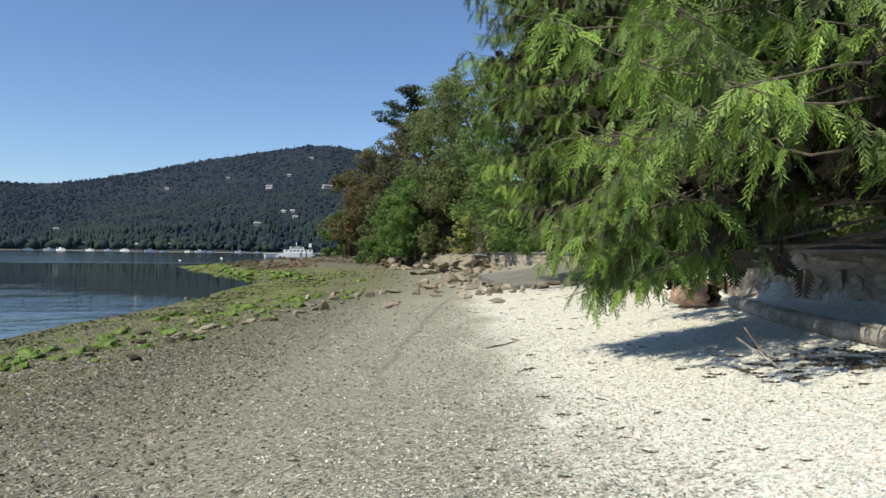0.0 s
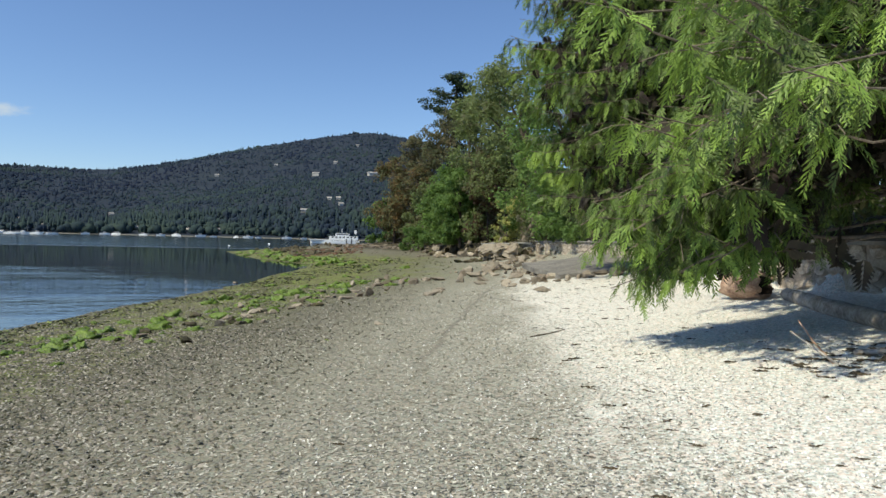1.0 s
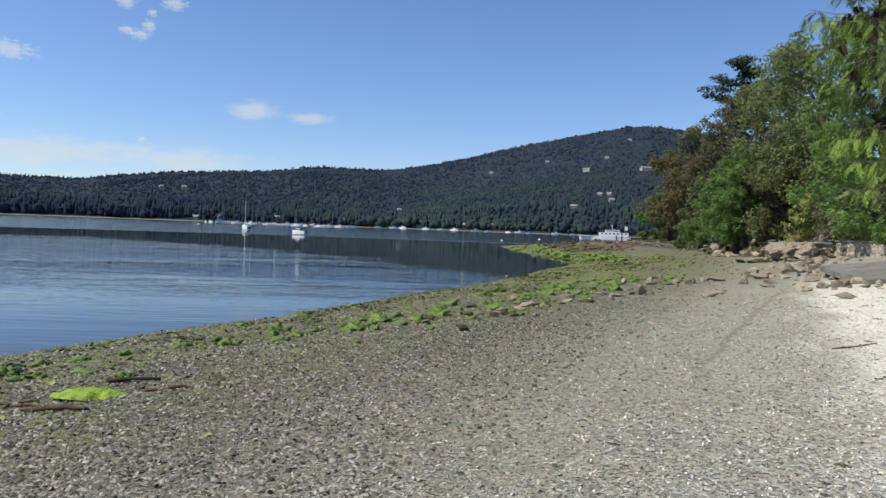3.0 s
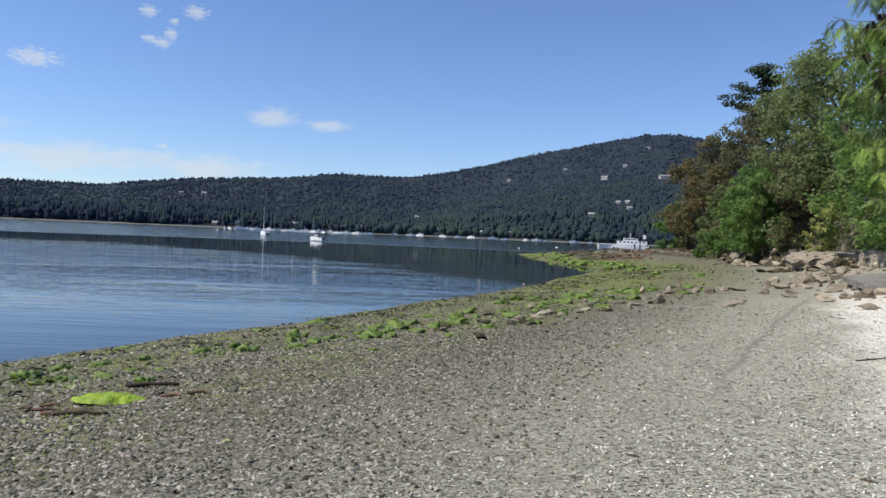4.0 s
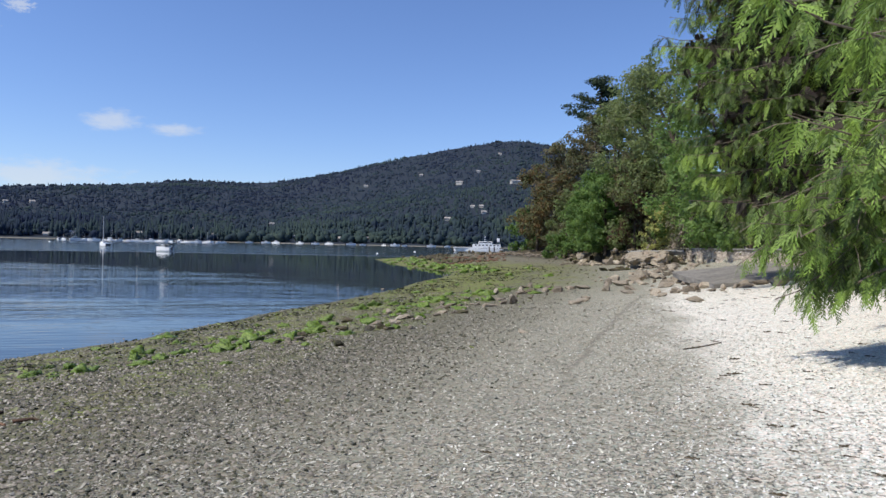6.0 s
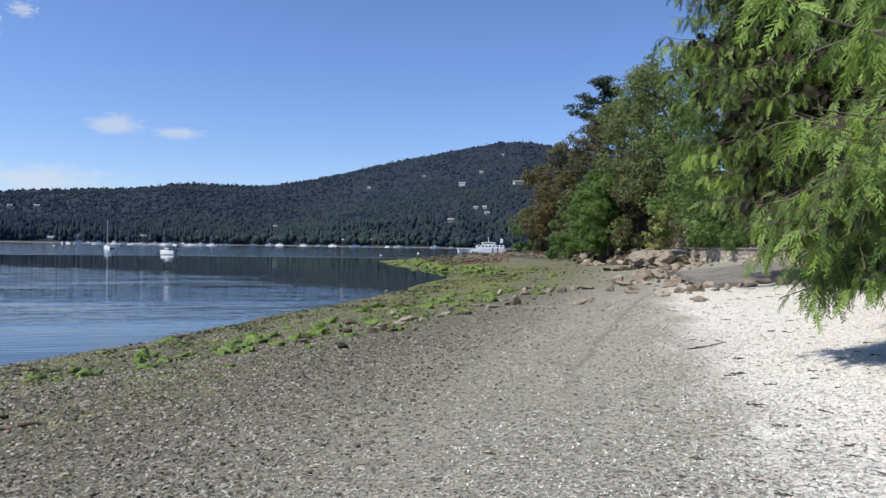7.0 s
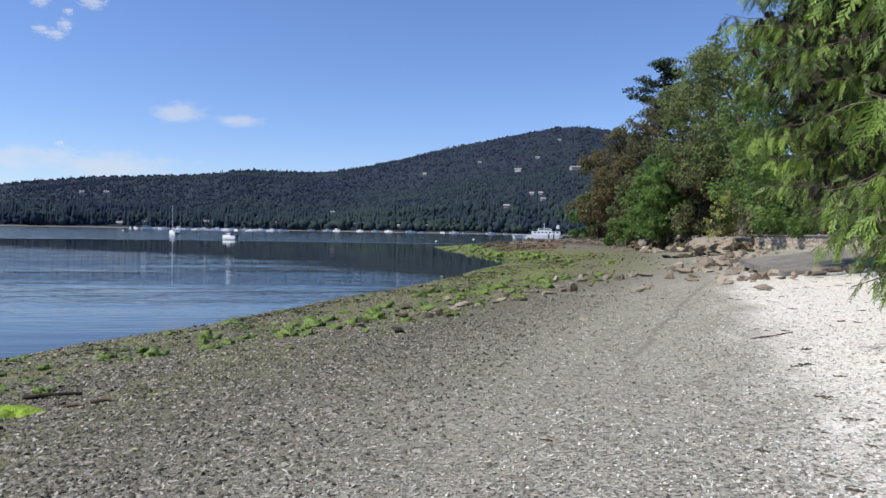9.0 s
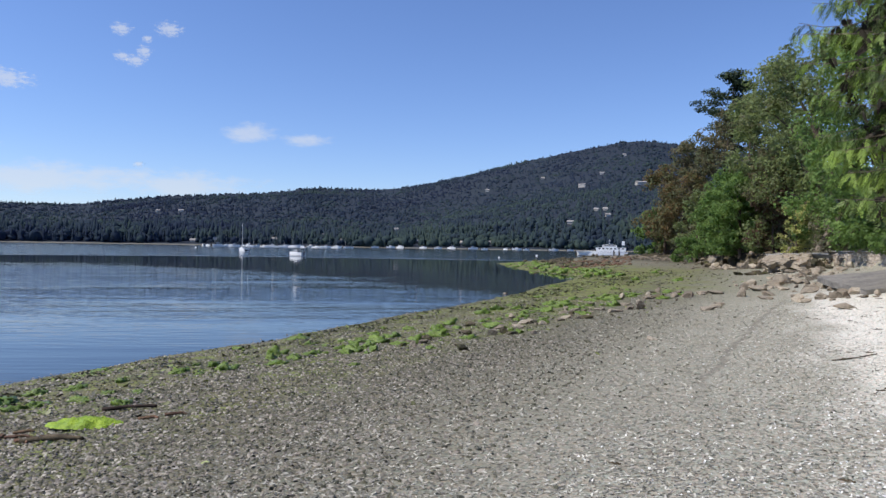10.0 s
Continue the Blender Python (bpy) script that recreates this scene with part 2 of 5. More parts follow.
M_GROUND, M_SEA = ground_material(), water_material()
M_CEDAR = cedar_leaf("cedar_leaf", (0.055, 0.066, 0.03), (0.13, 0.2, 0.046), (0.27, 0.41, 0.078), 0.1)
M_CEDAR_DARK = cedar_leaf("dark_cedar_leaf", (0.04, 0.055, 0.024), (0.1, 0.155, 0.038), (0.23, 0.34, 0.06), 0.1)
# old inner foliage, its brown darkened for the shade inside a crown
M_OLD_SHADE = leafy("old_shade_leaf", (0.06, 0.042, 0.04), (0.058, 0.052, 0.04), (0.09, 0.078, 0.055), 0.05, 1.5, 0.8, 0.1)
M_BARK = plain("bark", (0.05, 0.036, 0.028), (0.13, 0.1, 0.075), 2.5, 0.9, 0.7, 14)
M_TWIG = plain("twig_bark", (0.1, 0.075, 0.06), (0.28, 0.23, 0.18), 6, 0.85)
M_GREEN = leafy("broad_leaf", (0.07, 0.12, 0.04), (0.13, 0.21, 0.06), (0.21, 0.31, 0.085), 0.42, 0.5)
M_OLIVE = leafy("olive_leaf", (0.135, 0.115, 0.075), (0.145, 0.185, 0.072), (0.235, 0.29, 0.105), 0.4, 0.4)
M_BROWN = leafy("brown_leaf", (0.09, 0.125, 0.055), (0.12, 0.135, 0.065), (0.22, 0.16, 0.1), 0.45, 0.4)
M_RUST = leafy("rust_leaf", (0.085, 0.115, 0.05), (0.12, 0.14, 0.06), (0.27, 0.145, 0.075), 0.4, 0.4)
M_RED = leafy("red_brown_leaf", (0.06, 0.085, 0.035), (0.115, 0.075, 0.05), (0.17, 0.1, 0.068), 0.3, 0.7)
M_YELLOW = leafy("yellow_leaf", (0.15, 0.18, 0.06), (0.34, 0.35, 0.12), (0.55, 0.52, 0.2), 0.3, 1.2)
M_DRY = leafy("dry_leaf", (0.08, 0.075, 0.05), (0.17, 0.16, 0.1), (0.27, 0.25, 0.17), 0.15, 1.2)
M_PINE = leafy("pine_leaf", (0.02, 0.036, 0.02), (0.045, 0.07, 0.036), (0.075, 0.105, 0.05), 0.12, 0.8)
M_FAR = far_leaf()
M_ROCK = stone_material("beach_rock", (0.15, 0.125, 0.095), (0.46, 0.395, 0.305), (0.27, 0.205, 0.15))
M_WETROCK = stone_material("dark_rock", (0.045, 0.042, 0.025), (0.16, 0.125, 0.082), (0.09, 0.1, 0.03))
M_WRACK = stone_material("brown_wrack", (0.06, 0.035, 0.024), (0.2, 0.11, 0.07), (0.14, 0.11, 0.05))
M_WALLSTONE = plain("wall_stone", (0.22, 0.18, 0.14), (0.56, 0.48, 0.39), 2.2, 0.9, 0.8, 9)
M_MORTAR = plain("old_mortar", (0.2, 0.165, 0.13), (0.42, 0.35, 0.28), 3.0, 0.95, 0.9, 10)
M_CONCRETE = plain("old_concrete", (0.17, 0.16, 0.145), (0.32, 0.305, 0.275), 1.6, 0.9, 0.4, 25)
M_RAMP = plain("worn_ramp_concrete", (0.13, 0.122, 0.11), (0.27, 0.25, 0.22), 1.1, 0.9, 0.5, 20)
M_WEED = plain("sea_lettuce", (0.04, 0.068, 0.012), (0.2, 0.31, 0.03), 9.0, 0.45, 0.8, 30, 0.5)
M_BRIGHTWEED = plain("bright_sea_lettuce", (0.14, 0.24, 0.012), (0.34, 0.47, 0.03), 9.0, 0.5, 1.0, 34, 0.4)
M_DRIFT = plain("driftwood", (0.16, 0.135, 0.115), (0.5, 0.46, 0.41), 3.0, 0.85, 0.6, 18)
M_BROKEN = plain("broken_wood", (0.26, 0.15, 0.1), (0.6, 0.43, 0.31), 5.0, 0.85, 0.8, 20)
M_DARKWOOD = plain("dark_wood", (0.02, 0.014, 0.01), (0.06, 0.04, 0.03), 5.0, 0.9, 0.8, 20)
M_LITTER = plain("dry_seaweed", (0.03, 0.024, 0.016), (0.13, 0.1, 0.06), 12.0, 0.9)
M_WHITE = plain("white_paint", (0.82, 0.82, 0.81), (0.88, 0.88, 0.87), 0.7, 0.35, spec=0.5)
M_DARK = plain("dark_paint", (0.02, 0.022, 0.026), (0.05, 0.05, 0.055), 1.0, 0.4, spec=0.5)
M_HOUSE = plain("house_paint", (0.34, 0.32, 0.29), (0.56, 0.54, 0.5), 0.12, 0.8)
M_ROOF = plain("house_roof", (0.24, 0.22, 0.21), (0.46, 0.44, 0.42), 0.15, 0.8)
M_ALU = plain("mast_metal", (0.4, 0.41, 0.42), (0.52, 0.52, 0.52), 1.0, 0.4, spec=0.5)


# ---- building helpers ----
def mesh_of(name, verts, faces, mats=(), smooth=False):
    me = bpy.data.meshes.new(name)
    verts = np.asarray(verts, dtype=np.float32)
    faces = np.asarray(faces, dtype=np.int32)
    k = faces.shape[1]
    me.vertices.add(len(verts))
    me.vertices.foreach_set("co", verts.ravel())
    me.loops.add(faces.size)
    me.loops.foreach_set("vertex_index", faces.ravel())
    me.polygons.add(len(faces))
    me.polygons.foreach_set("loop_start", np.arange(0, faces.size, k, dtype=np.int32))
    me.polygons.foreach_set("loop_total", np.full(len(faces), k, dtype=np.int32))
    if smooth:
        me.polygons.foreach_set("use_smooth", np.ones(len(faces), dtype=bool))
    me.update(calc_edges=True)
    for m in mats:
        me.materials.append(m)
    return me


def part(name, data, material, parent=None, label=""):
    """Links a bmesh or a mesh as one object, under a thing or a part."""
    if isinstance(data, bmesh.types.BMesh):
        me = bpy.data.meshes.new(name)
        data.to_mesh(me)
        data.free()
        data = me
    if material and not data.materials:
        data.materials.append(material)
    ob = new(name, data)
    ob.parent = parent
    return tagged(ob, label)


def empty(name, m, label, category, group="", kind=""):
    ob = new(name)
    ob.matrix_world = m
    return tagged(ob, label, category, group, kind)


def smooth(bm):
    for f in bm.faces:
        f.smooth = True
    return bm


def box(bm, sx, sy, sz, m=Matrix(), bevel=0.0):
    r = bmesh.ops.create_cube(bm, size=1, matrix=m @ Matrix.Diagonal((sx, sy, sz, 1)))
    if bevel:
        es = list({e for v in r["verts"] for e in v.link_edges})
        bmesh.ops.bevel(bm, geom=es, offset=bevel, segments=2, affect="EDGES")
    return bm


def tube_arrays(path, radii, sides=6):
    """Vertices and quads of a tube along a path."""
    path = np.asarray(path, float)
    radii = np.asarray(radii, float)
    tan = np.gradient(path, axis=0)
    tan /= np.linalg.norm(tan, axis=1, keepdims=True) + 1e-9
    ref = np.where(np.abs(tan[:, 2:3]) > 0.9, [[1.0, 0, 0]], [[0, 0, 1.0]])
    u = np.cross(tan, ref)
    u /= np.linalg.norm(u, axis=1, keepdims=True) + 1e-9
    v = np.cross(tan, u)
    a = np.linspace(0, 2 * math.pi, sides, endpoint=False)
    ring = path[:, None] + radii[:, None, None] * (np.cos(a)[None, :, None] * u[:, None] + np.sin(a)[None, :, None] * v[:, None])
    n = len(path)
    i, j = np.meshgrid(np.arange(n - 1), np.arange(sides), indexing="ij")
    f = np.stack([i * sides + j, i * sides + (j + 1) % sides, (i + 1) * sides + (j + 1) % sides, (i + 1) * sides + j], -1).reshape(-1, 4)
    return ring.reshape(-1, 3), f


def join(pieces):
    """One pair of arrays out of many."""
    vs, fs, k = [], [], 0
    for v, f in pieces:
        vs.append(v)
        fs.append(np.asarray(f) + k)
        k += len(v)
    return np.concatenate(vs), np.concatenate(fs)


def scatter(tmpl_v, tmpl_f, place, axis_x, axis_y, axis_z):
    """Copies of a small template, each with its own place and axes (rows scaled), as one pair of arrays."""
    n, k = len(place), len(tmpl_v)
    v = place[:, None] + tmpl_v[None, :, 0:1] * axis_x[:, None] + tmpl_v[None, :, 1:2] * axis_y[:, None] + tmpl_v[None, :, 2:3] * axis_z[:, None]
    f = tmpl_f[None] + (np.arange(n) * k)[:, None, None]
    return v.reshape(-1, 3), f.reshape(-1, tmpl_f.shape[1])


def unit(a):
    return a / (np.linalg.norm(a, axis=-1, keepdims=True) + 1e-9)


# ---- the lie of the land ----
SHORE_Y = [-60, 8, 32, 40, 48, 56, 62, 70, 78, 92, 116, 121, 126, 140, 180, 300, 420]
SHORE_X = [-13.1, -13.1, -13.15, -13.9, -14.9, -15.4, -15.9, -17.5, -24.3, -32, -43.5, -42, -30, -16, -5, 30, 120]
WALL_Y = [-60, 2, 8, 10.5, 12.5, 16, 24, 34, 45, 58, 66, 72, 78, 85, 100, 112, 122, 130, 180, 300, 420]
WALL_X = [12.5, 10.8, 8.6, 7.6, 6.8, 6.1, 6.2, 6.3, 5.6, 3.2, -1.5, -4.5, -6.5, -8.5, -13.6, -18.5, -19.5, -10, 6, 45, 140]
RIDGE_AZ = [-100, -80, -65, -57, -53.4, -51.6, -49.8, -46, -38.5, -35.4, -31, -29.2, -26, -22.8, -19.6, -15.2, -10.8, -8.7, -6.6, 0, 12, 30, 50]
RIDGE_EL = [1.0, 1.9, 2.4, 2.55, 2.57, 2.64, 3.0, 3.5, 4.08, 4.55, 4.5, 4.5, 5.08, 5.8, 6.65, 7.55, 8.33, 8.4, 8.05, 7.0, 5.0, 2.0, 0.5]
R_SHORE, R_RIDGE = 1000.0, 2300.0


def wobble(x, y, s, seed):
    """Cheap smooth unevenness, about -1 to 1."""
    r = np.random.RandomState(seed)
    out = 0
    for k in range(5):
        a, p = r.uniform(0, 6.28, 2)
        w = s * r.uniform(0.6, 1.7)
        out = out + np.sin((x * np.cos(a) + y * np.sin(a)) * w + p)
    return out / 3.0


def height(x, y):
    x, y = np.asarray(x, float), np.asarray(y, float)
    s = x - np.interp(y, SHORE_Y, SHORE_X)
    beach = np.where(s < 14.1, 0.084 * s, 1.185 + 0.135 * (s - 14.1))
    beach = np.minimum(beach, 1.95 + 0.02 * s)
    beach = np.where(y > 70, np.minimum(beach, 1.0 + 0.03 * s), beach)
    beach = beach + 0.012 * wobble(x, y, 2.2, 3) + 0.03 * wobble(x, y, 0.45, 4) * (s > 0)
    d = x - np.interp(y, WALL_Y, WALL_X)
    land = np.interp(y, [58, 78], [2.62, 2.0]) + 0.16 * np.clip(d, 0, 60) + 0.15 * wobble(x, y, 0.3, 5)
    z = np.where(d > 0.25, land, np.minimum(beach, np.interp(y, [58, 78], [2.2, 1.75])))
    z = np.maximum(z, -1.6)
    az, r = np.degrees(np.arctan2(x, y)), np.hypot(x, y)
    top = np.tan(np.radians(np.interp(az, RIDGE_AZ, RIDGE_EL))) * R_RIDGE + 1
    u = np.clip((r - R_SHORE - 30 * wobble(x, y, 0.006, 6)) / (R_RIDGE - R_SHORE), 0, 1.25)
    hill = top * np.where(u < 1, u ** 1.08, 1 - 1.2 * (u - 1)) + 14 * wobble(x, y, 0.008, 7) * np.clip(u * 4, 0, 1) * np.clip(4 - u * 4, 0, 1)
    return np.where((r > R_SHORE - 60) & (az > -110) & (az < 60), np.maximum(hill - 1.6 + 3.2 * np.clip(u * 60, 0, 1), -1.6), z)


def steps(*runs):
    out = []
    for a, b, d in runs:
        out.append(np.arange(a, b, d))
    return np.concatenate(out)


def build_ground():
    xs = steps((-4600, -1000, 90), (-1000, -200, 50), (-200, -50, 10), (-50, -16, 1.2), (-16, 12, 0.4), (12, 40, 1.2), (40, 300, 20), (300, 4600, 150))
    ys = steps((-600, -20, 60), (-20, 2, 1.5), (2, 28, 0.4), (28, 60, 0.5), (60, 135, 0.9), (135, 420, 8), (420, 900, 40), (900, 2700, 32), (2700, 4700, 200))
    X, Y = np.meshgrid(xs, ys)
    Z = height(X, Y)
    n, k = X.shape
    i, j = np.meshgrid(np.arange(n - 1), np.arange(k - 1), indexing="ij")
    f = np.stack([i * k + j, i * k + j + 1, (i + 1) * k + j + 1, (i + 1) * k + j], -1).reshape(-1, 4)
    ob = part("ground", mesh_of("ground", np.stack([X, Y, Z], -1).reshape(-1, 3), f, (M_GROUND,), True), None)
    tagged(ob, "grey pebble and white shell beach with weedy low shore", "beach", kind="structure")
    bm = bmesh.new()
    bmesh.ops.create_grid(bm, x_segments=8, y_segments=8, size=4600)
    ob = part("water", bm, M_SEA)
    tagged(ob, "calm dark blue sea with soft ripples", "sea", kind="structure")


build_ground()


# ---- trees ----
def frond(pairs=10, lobes=True):
    """A flat hanging spray of scale leaves, 1 long: down is -z, flat in x, bowed in y. Also how young each vertex is."""
    v, f, young = [], [], []
    rnd = random.Random(6)

    def kite(a, b, w, age, belly=0.45):
        a, b = np.array(a, float), np.array(b, float)
        d = b - a
        side = np.array((d[2], 0, -d[0])) / (np.linalg.norm(d) + 1e-9)
        mid = a * (1 - belly) + b * belly
        k = len(v)
        v.extend([a, mid + side * w, b, mid - side * w])
        young.extend([age * 0.6, age, age + 0.25, age])
        f.append((k, k + 1, k + 2, k + 3))

    def bow(u):
        return 0.22 * u - 0.3 * u * u

    kite((0, 0, 0), (0, bow(1.0), -1.0), 0.016, 0.2)
    for i in range(pairs):
        u = 0.04 + 0.88 * i / pairs
        for sg in (-1, 1):
            ln = 0.33 * (1 - 0.72 * u) * min(1, 0.55 + 2.2 * u) * rnd.uniform(0.65, 1.25)
            at = u + 0.035 * (sg > 0)
            a = np.array((0, bow(at), -at))
            out = rnd.uniform(0.42, 0.68)
            d = np.array((sg * out, rnd.uniform(-0.22, 0.22), -math.sqrt(1 - out * out)))
            b = a + ln * d
            kite(a, b, (0.015 if lobes else 0.02) + 0.03 * ln, u * 0.7, 0.38)
            if not lobes:
                continue
            # a small lobe along the side twig
            c = a + (b - a) * rnd.uniform(0.3, 0.55)
            lobe = np.array((sg * rnd.uniform(0.05, 0.95), rnd.uniform(-0.2, 0.2), -0.85)) * ln * rnd.uniform(0.35, 0.6)
            kite(c, c + lobe, 0.015, u * 0.7 + 0.15, 0.4)
    return np.array(v, float), np.array(f), np.array(young)


FRONDS, FAR_FRONDS = frond(), frond(8, False)


def old_frond(pairs=6):
    """A broader, simpler spray for the shaded inside of a crown."""
    v, f = [], []
    for i in range(pairs):
        u = 0.05 + 0.8 * i / pairs
        for sg in (-1, 1):
            ln = 0.42 * (1 - 0.6 * u)
            k = len(v)
            v.extend([(0, 0.06 * u, -u + 0.05), (sg * ln * 0.5, 0.1 * sg, -u - 0.02), (sg * ln * 0.8, 0.0, -u - ln * 0.75), (sg * ln * 0.15, -0.04, -u - ln * 0.5)])
            f.append((k, k + 1, k + 2, k + 3))
    return np.array(v, float), np.array(f)


OLD_V, OLD_F = old_frond()


def limb_path(start, az, length, rise, droop, lift, rnd, n=13):
    """A limb that leaves the trunk, sags and lifts its tip."""
    s = np.linspace(0, 1, n)
    d = np.array([math.cos(az), math.sin(az)])
    bend = rnd.uniform(-0.09, 0.09)
    side = np.array([-d[1], d[0]])
    xy = np.array(start[:2]) + np.outer(s * length, d) + np.outer(bend * length * s * s, side)
    z = start[2] + length * (rise * s - droop * s ** 1.8 + lift * s ** 5)
    ph = rnd.uniform(0, 6.28, 2)
    xy = xy + np.outer(0.04 * length * np.sin(7 * s + ph[0]) * s, side)
    z = z + 0.026 * length * np.sin(9 * s + ph[1]) * s
    return np.column_stack([xy, z])


def cedar(base, tall, limbs, label, seed, material, dense=1.0, scale=1.0, far=False):
    rnd = np.random.RandomState(seed)
    tree = empty("cedar_tree", Matrix.Translation(base), label, "tree", "trees on the bank")
    zs = np.linspace(-0.4, tall, 14)
    rad = 0.46 * (1 - zs / (tall + 0.3)) + 0.03
    rad[0] *= 1.5
    wig = np.column_stack([0.12 * np.sin(zs * 0.5), 0.12 * np.cos(zs * 0.4) - 0.12, zs])
    tv, tf = tube_arrays(wig, rad, 12)
    part("trunk", mesh_of("trunk", tv, tf, (M_BARK,), True), None, tree)
    P, AX, AY, AZ, TONE, PLAIN, D = [], [], [], [], [], [], []

    def hang(pts, along, size, tone, plain_spray):
        """Sprays that fall from a twig, to one side and the other."""
        m = len(pts)
        level = unit(along * (1, 1, 0))
        side = np.column_stack([-level[:, 1], level[:, 0], np.zeros(m)]) * np.where(np.arange(m) % 2, 1, -1)[:, None]
        level_out = rnd.uniform(size=(m, 1)) < 0.24        # some lie out flat over the limb and shade what hangs below
        fall = unit(side * np.where(level_out, rnd.uniform(1.0, 1.8, (m, 1)), rnd.uniform(0.1, 0.8, (m, 1))) + along * rnd.uniform(0.05, 0.7, (m, 1)) + np.array([0, 0, -1.0]) + rnd.uniform(-0.18, 0.18, (m, 3)))
        face = unit(level * rnd.normal(0.45, 0.5, (m, 1)) + side * rnd.normal(0.55, 0.4, (m, 1)) + np.array([0, 0, 0.6]))
        flat = unit(np.cross(fall, face))
        P.append(pts)
        AX.append(flat * (size * rnd.uniform(0.75, 1.1, m))[:, None])
        AY.append(np.cross(flat, fall) * size[:, None])
        AZ.append(-fall * size[:, None])
        TONE.append(np.clip(tone + rnd.normal(0, 0.15, m), 0, 1))
        PLAIN.append(np.full(m, plain_spray))

    for (az, z0, length, rise, droop, lift, *more) in limbs:
        big = (more[0] if more else 1.0) * scale
        path = limb_path((0, 0, z0), az, length, rise, droop, lift, rnd)
        wood = [tube_arrays(path, np.linspace(0.014 + 0.0042 * length, 0.006, len(path)), 6)]
        t = np.linspace(0, 1, len(path))
        age = rnd.uniform(0.22, 0.66)
        bare = more[1] if len(more) > 1 else 0.36
        age += more[2] if len(more) > 2 else 0
        count = max(6, int(length * (1 - bare) * 11.0 * dense / big))
        s = np.sort(rnd.uniform(bare, 1.0, count))
        p = np.column_stack([np.interp(s, t, path[:, i]) for i in range(3)])
        q = unit(np.column_stack([np.interp(np.minimum(1, s + 0.04), t, path[:, i]) - np.interp(s - 0.04, t, path[:, i]) for i in range(3)]))
        # tone drops towards the trunk: older sprays, and crown shade put into colour
        hang(p, q, rnd.uniform(0.4, 0.9, count) * (1.12 - 0.5 * s ** 3) * big, age + 0.7 * (s - 0.78), far or big > 1.5)
        # side twigs, level with the limb and then nodding
        for k in range(max(2, int(length * (1 - bare) * 1.7 * dense / big))):
            s1 = rnd.uniform(bare + 0.05, 0.97)
            p1 = np.array([np.interp(s1, t, path[:, i]) for i in range(3)])
            q1 = unit(np.array([np.interp(min(1, s1 + 0.04), t, path[:, i]) - np.interp(s1 - 0.04, t, path[:, i]) for i in range(3)]))
            side = unit(np.array([-q1[1], q1[0], 0])) * (1 if k % 2 else -1)
            ln = rnd.uniform(0.45, 1.2) * (1.2 - 0.65 * s1)
            ang = rnd.uniform(0.6, 1.15)
            d = unit(q1 * math.cos(ang) + side * math.sin(ang))
            m = max(3, int(ln * 8.0 / big))
            u = np.linspace(0.12, 1, m)
            sag = rnd.uniform(0.2, 0.5)
            tw = p1 + np.outer(u * ln, d)
            tw[:, 2] += ln * (0.12 * u - sag * u ** 2)
            wood.append(tube_arrays(np.vstack([p1, tw[:: max(1, (m - 1) // 2)]]), np.full(1 + len(tw[:: max(1, (m - 1) // 2)]), 0.006), 3))
            hang(tw, np.repeat(d[None], m, 0), rnd.uniform(0.32, 0.7, m) * (1.1 - 0.35 * u) * big, age + 0.7 * (s1 - 0.72), far or big > 1.5)
        # dark inner sprays that stand in for crown shade and block light
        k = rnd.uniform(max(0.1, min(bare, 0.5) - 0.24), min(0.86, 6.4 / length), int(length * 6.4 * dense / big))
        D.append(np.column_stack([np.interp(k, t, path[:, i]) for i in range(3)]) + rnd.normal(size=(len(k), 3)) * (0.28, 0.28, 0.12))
        wv, wf = join(wood)
        part("limb", mesh_of("limb", wv, wf, (M_TWIG,), True), None, tree)
    P, AX, AY, AZ, TONE, PLAIN = [np.concatenate(a) for a in (P, AX, AY, AZ, TONE, PLAIN)]
    pieces, tones = [], []
    for which, (tv, tf, age) in ((~PLAIN, FRONDS), (PLAIN, FAR_FRONDS)):
        if which.any():
            pieces.append(scatter(tv, tf, P[which], AX[which], AY[which], AZ[which]))
            tones.append((TONE[which][:, None] * 0.75 + 0.25 * age[None]).ravel())
    fv, ff = join(pieces)
    me = mesh_of("crown", fv, ff, (material,))
    young = me.attributes.new("young", "FLOAT", "POINT")
    young.data.foreach_set("value", np.concatenate(tones).astype(np.float32))
    part("crown", me, None, tree)
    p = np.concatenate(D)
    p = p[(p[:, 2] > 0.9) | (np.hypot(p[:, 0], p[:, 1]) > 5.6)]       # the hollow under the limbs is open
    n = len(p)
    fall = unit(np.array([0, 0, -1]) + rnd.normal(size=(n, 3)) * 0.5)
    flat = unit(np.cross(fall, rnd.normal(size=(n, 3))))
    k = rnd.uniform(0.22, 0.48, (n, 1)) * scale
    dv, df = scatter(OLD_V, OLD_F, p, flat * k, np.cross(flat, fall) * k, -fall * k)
    tagged(part("old_foliage", mesh_of("old_foliage", dv, df, (M_OLD_SHADE,)), None, tree), "old inner foliage, coloured dark for the shade inside the crown", kind="stuff")
    return tree


LEAF_V = np.array([(0, 0, 0), (0.32, 0.5, 0.05), (0, 1, -0.05), (-0.32, 0.5, 0.05)], float)
LEAF_F = np.array([(0, 1, 2, 3)])


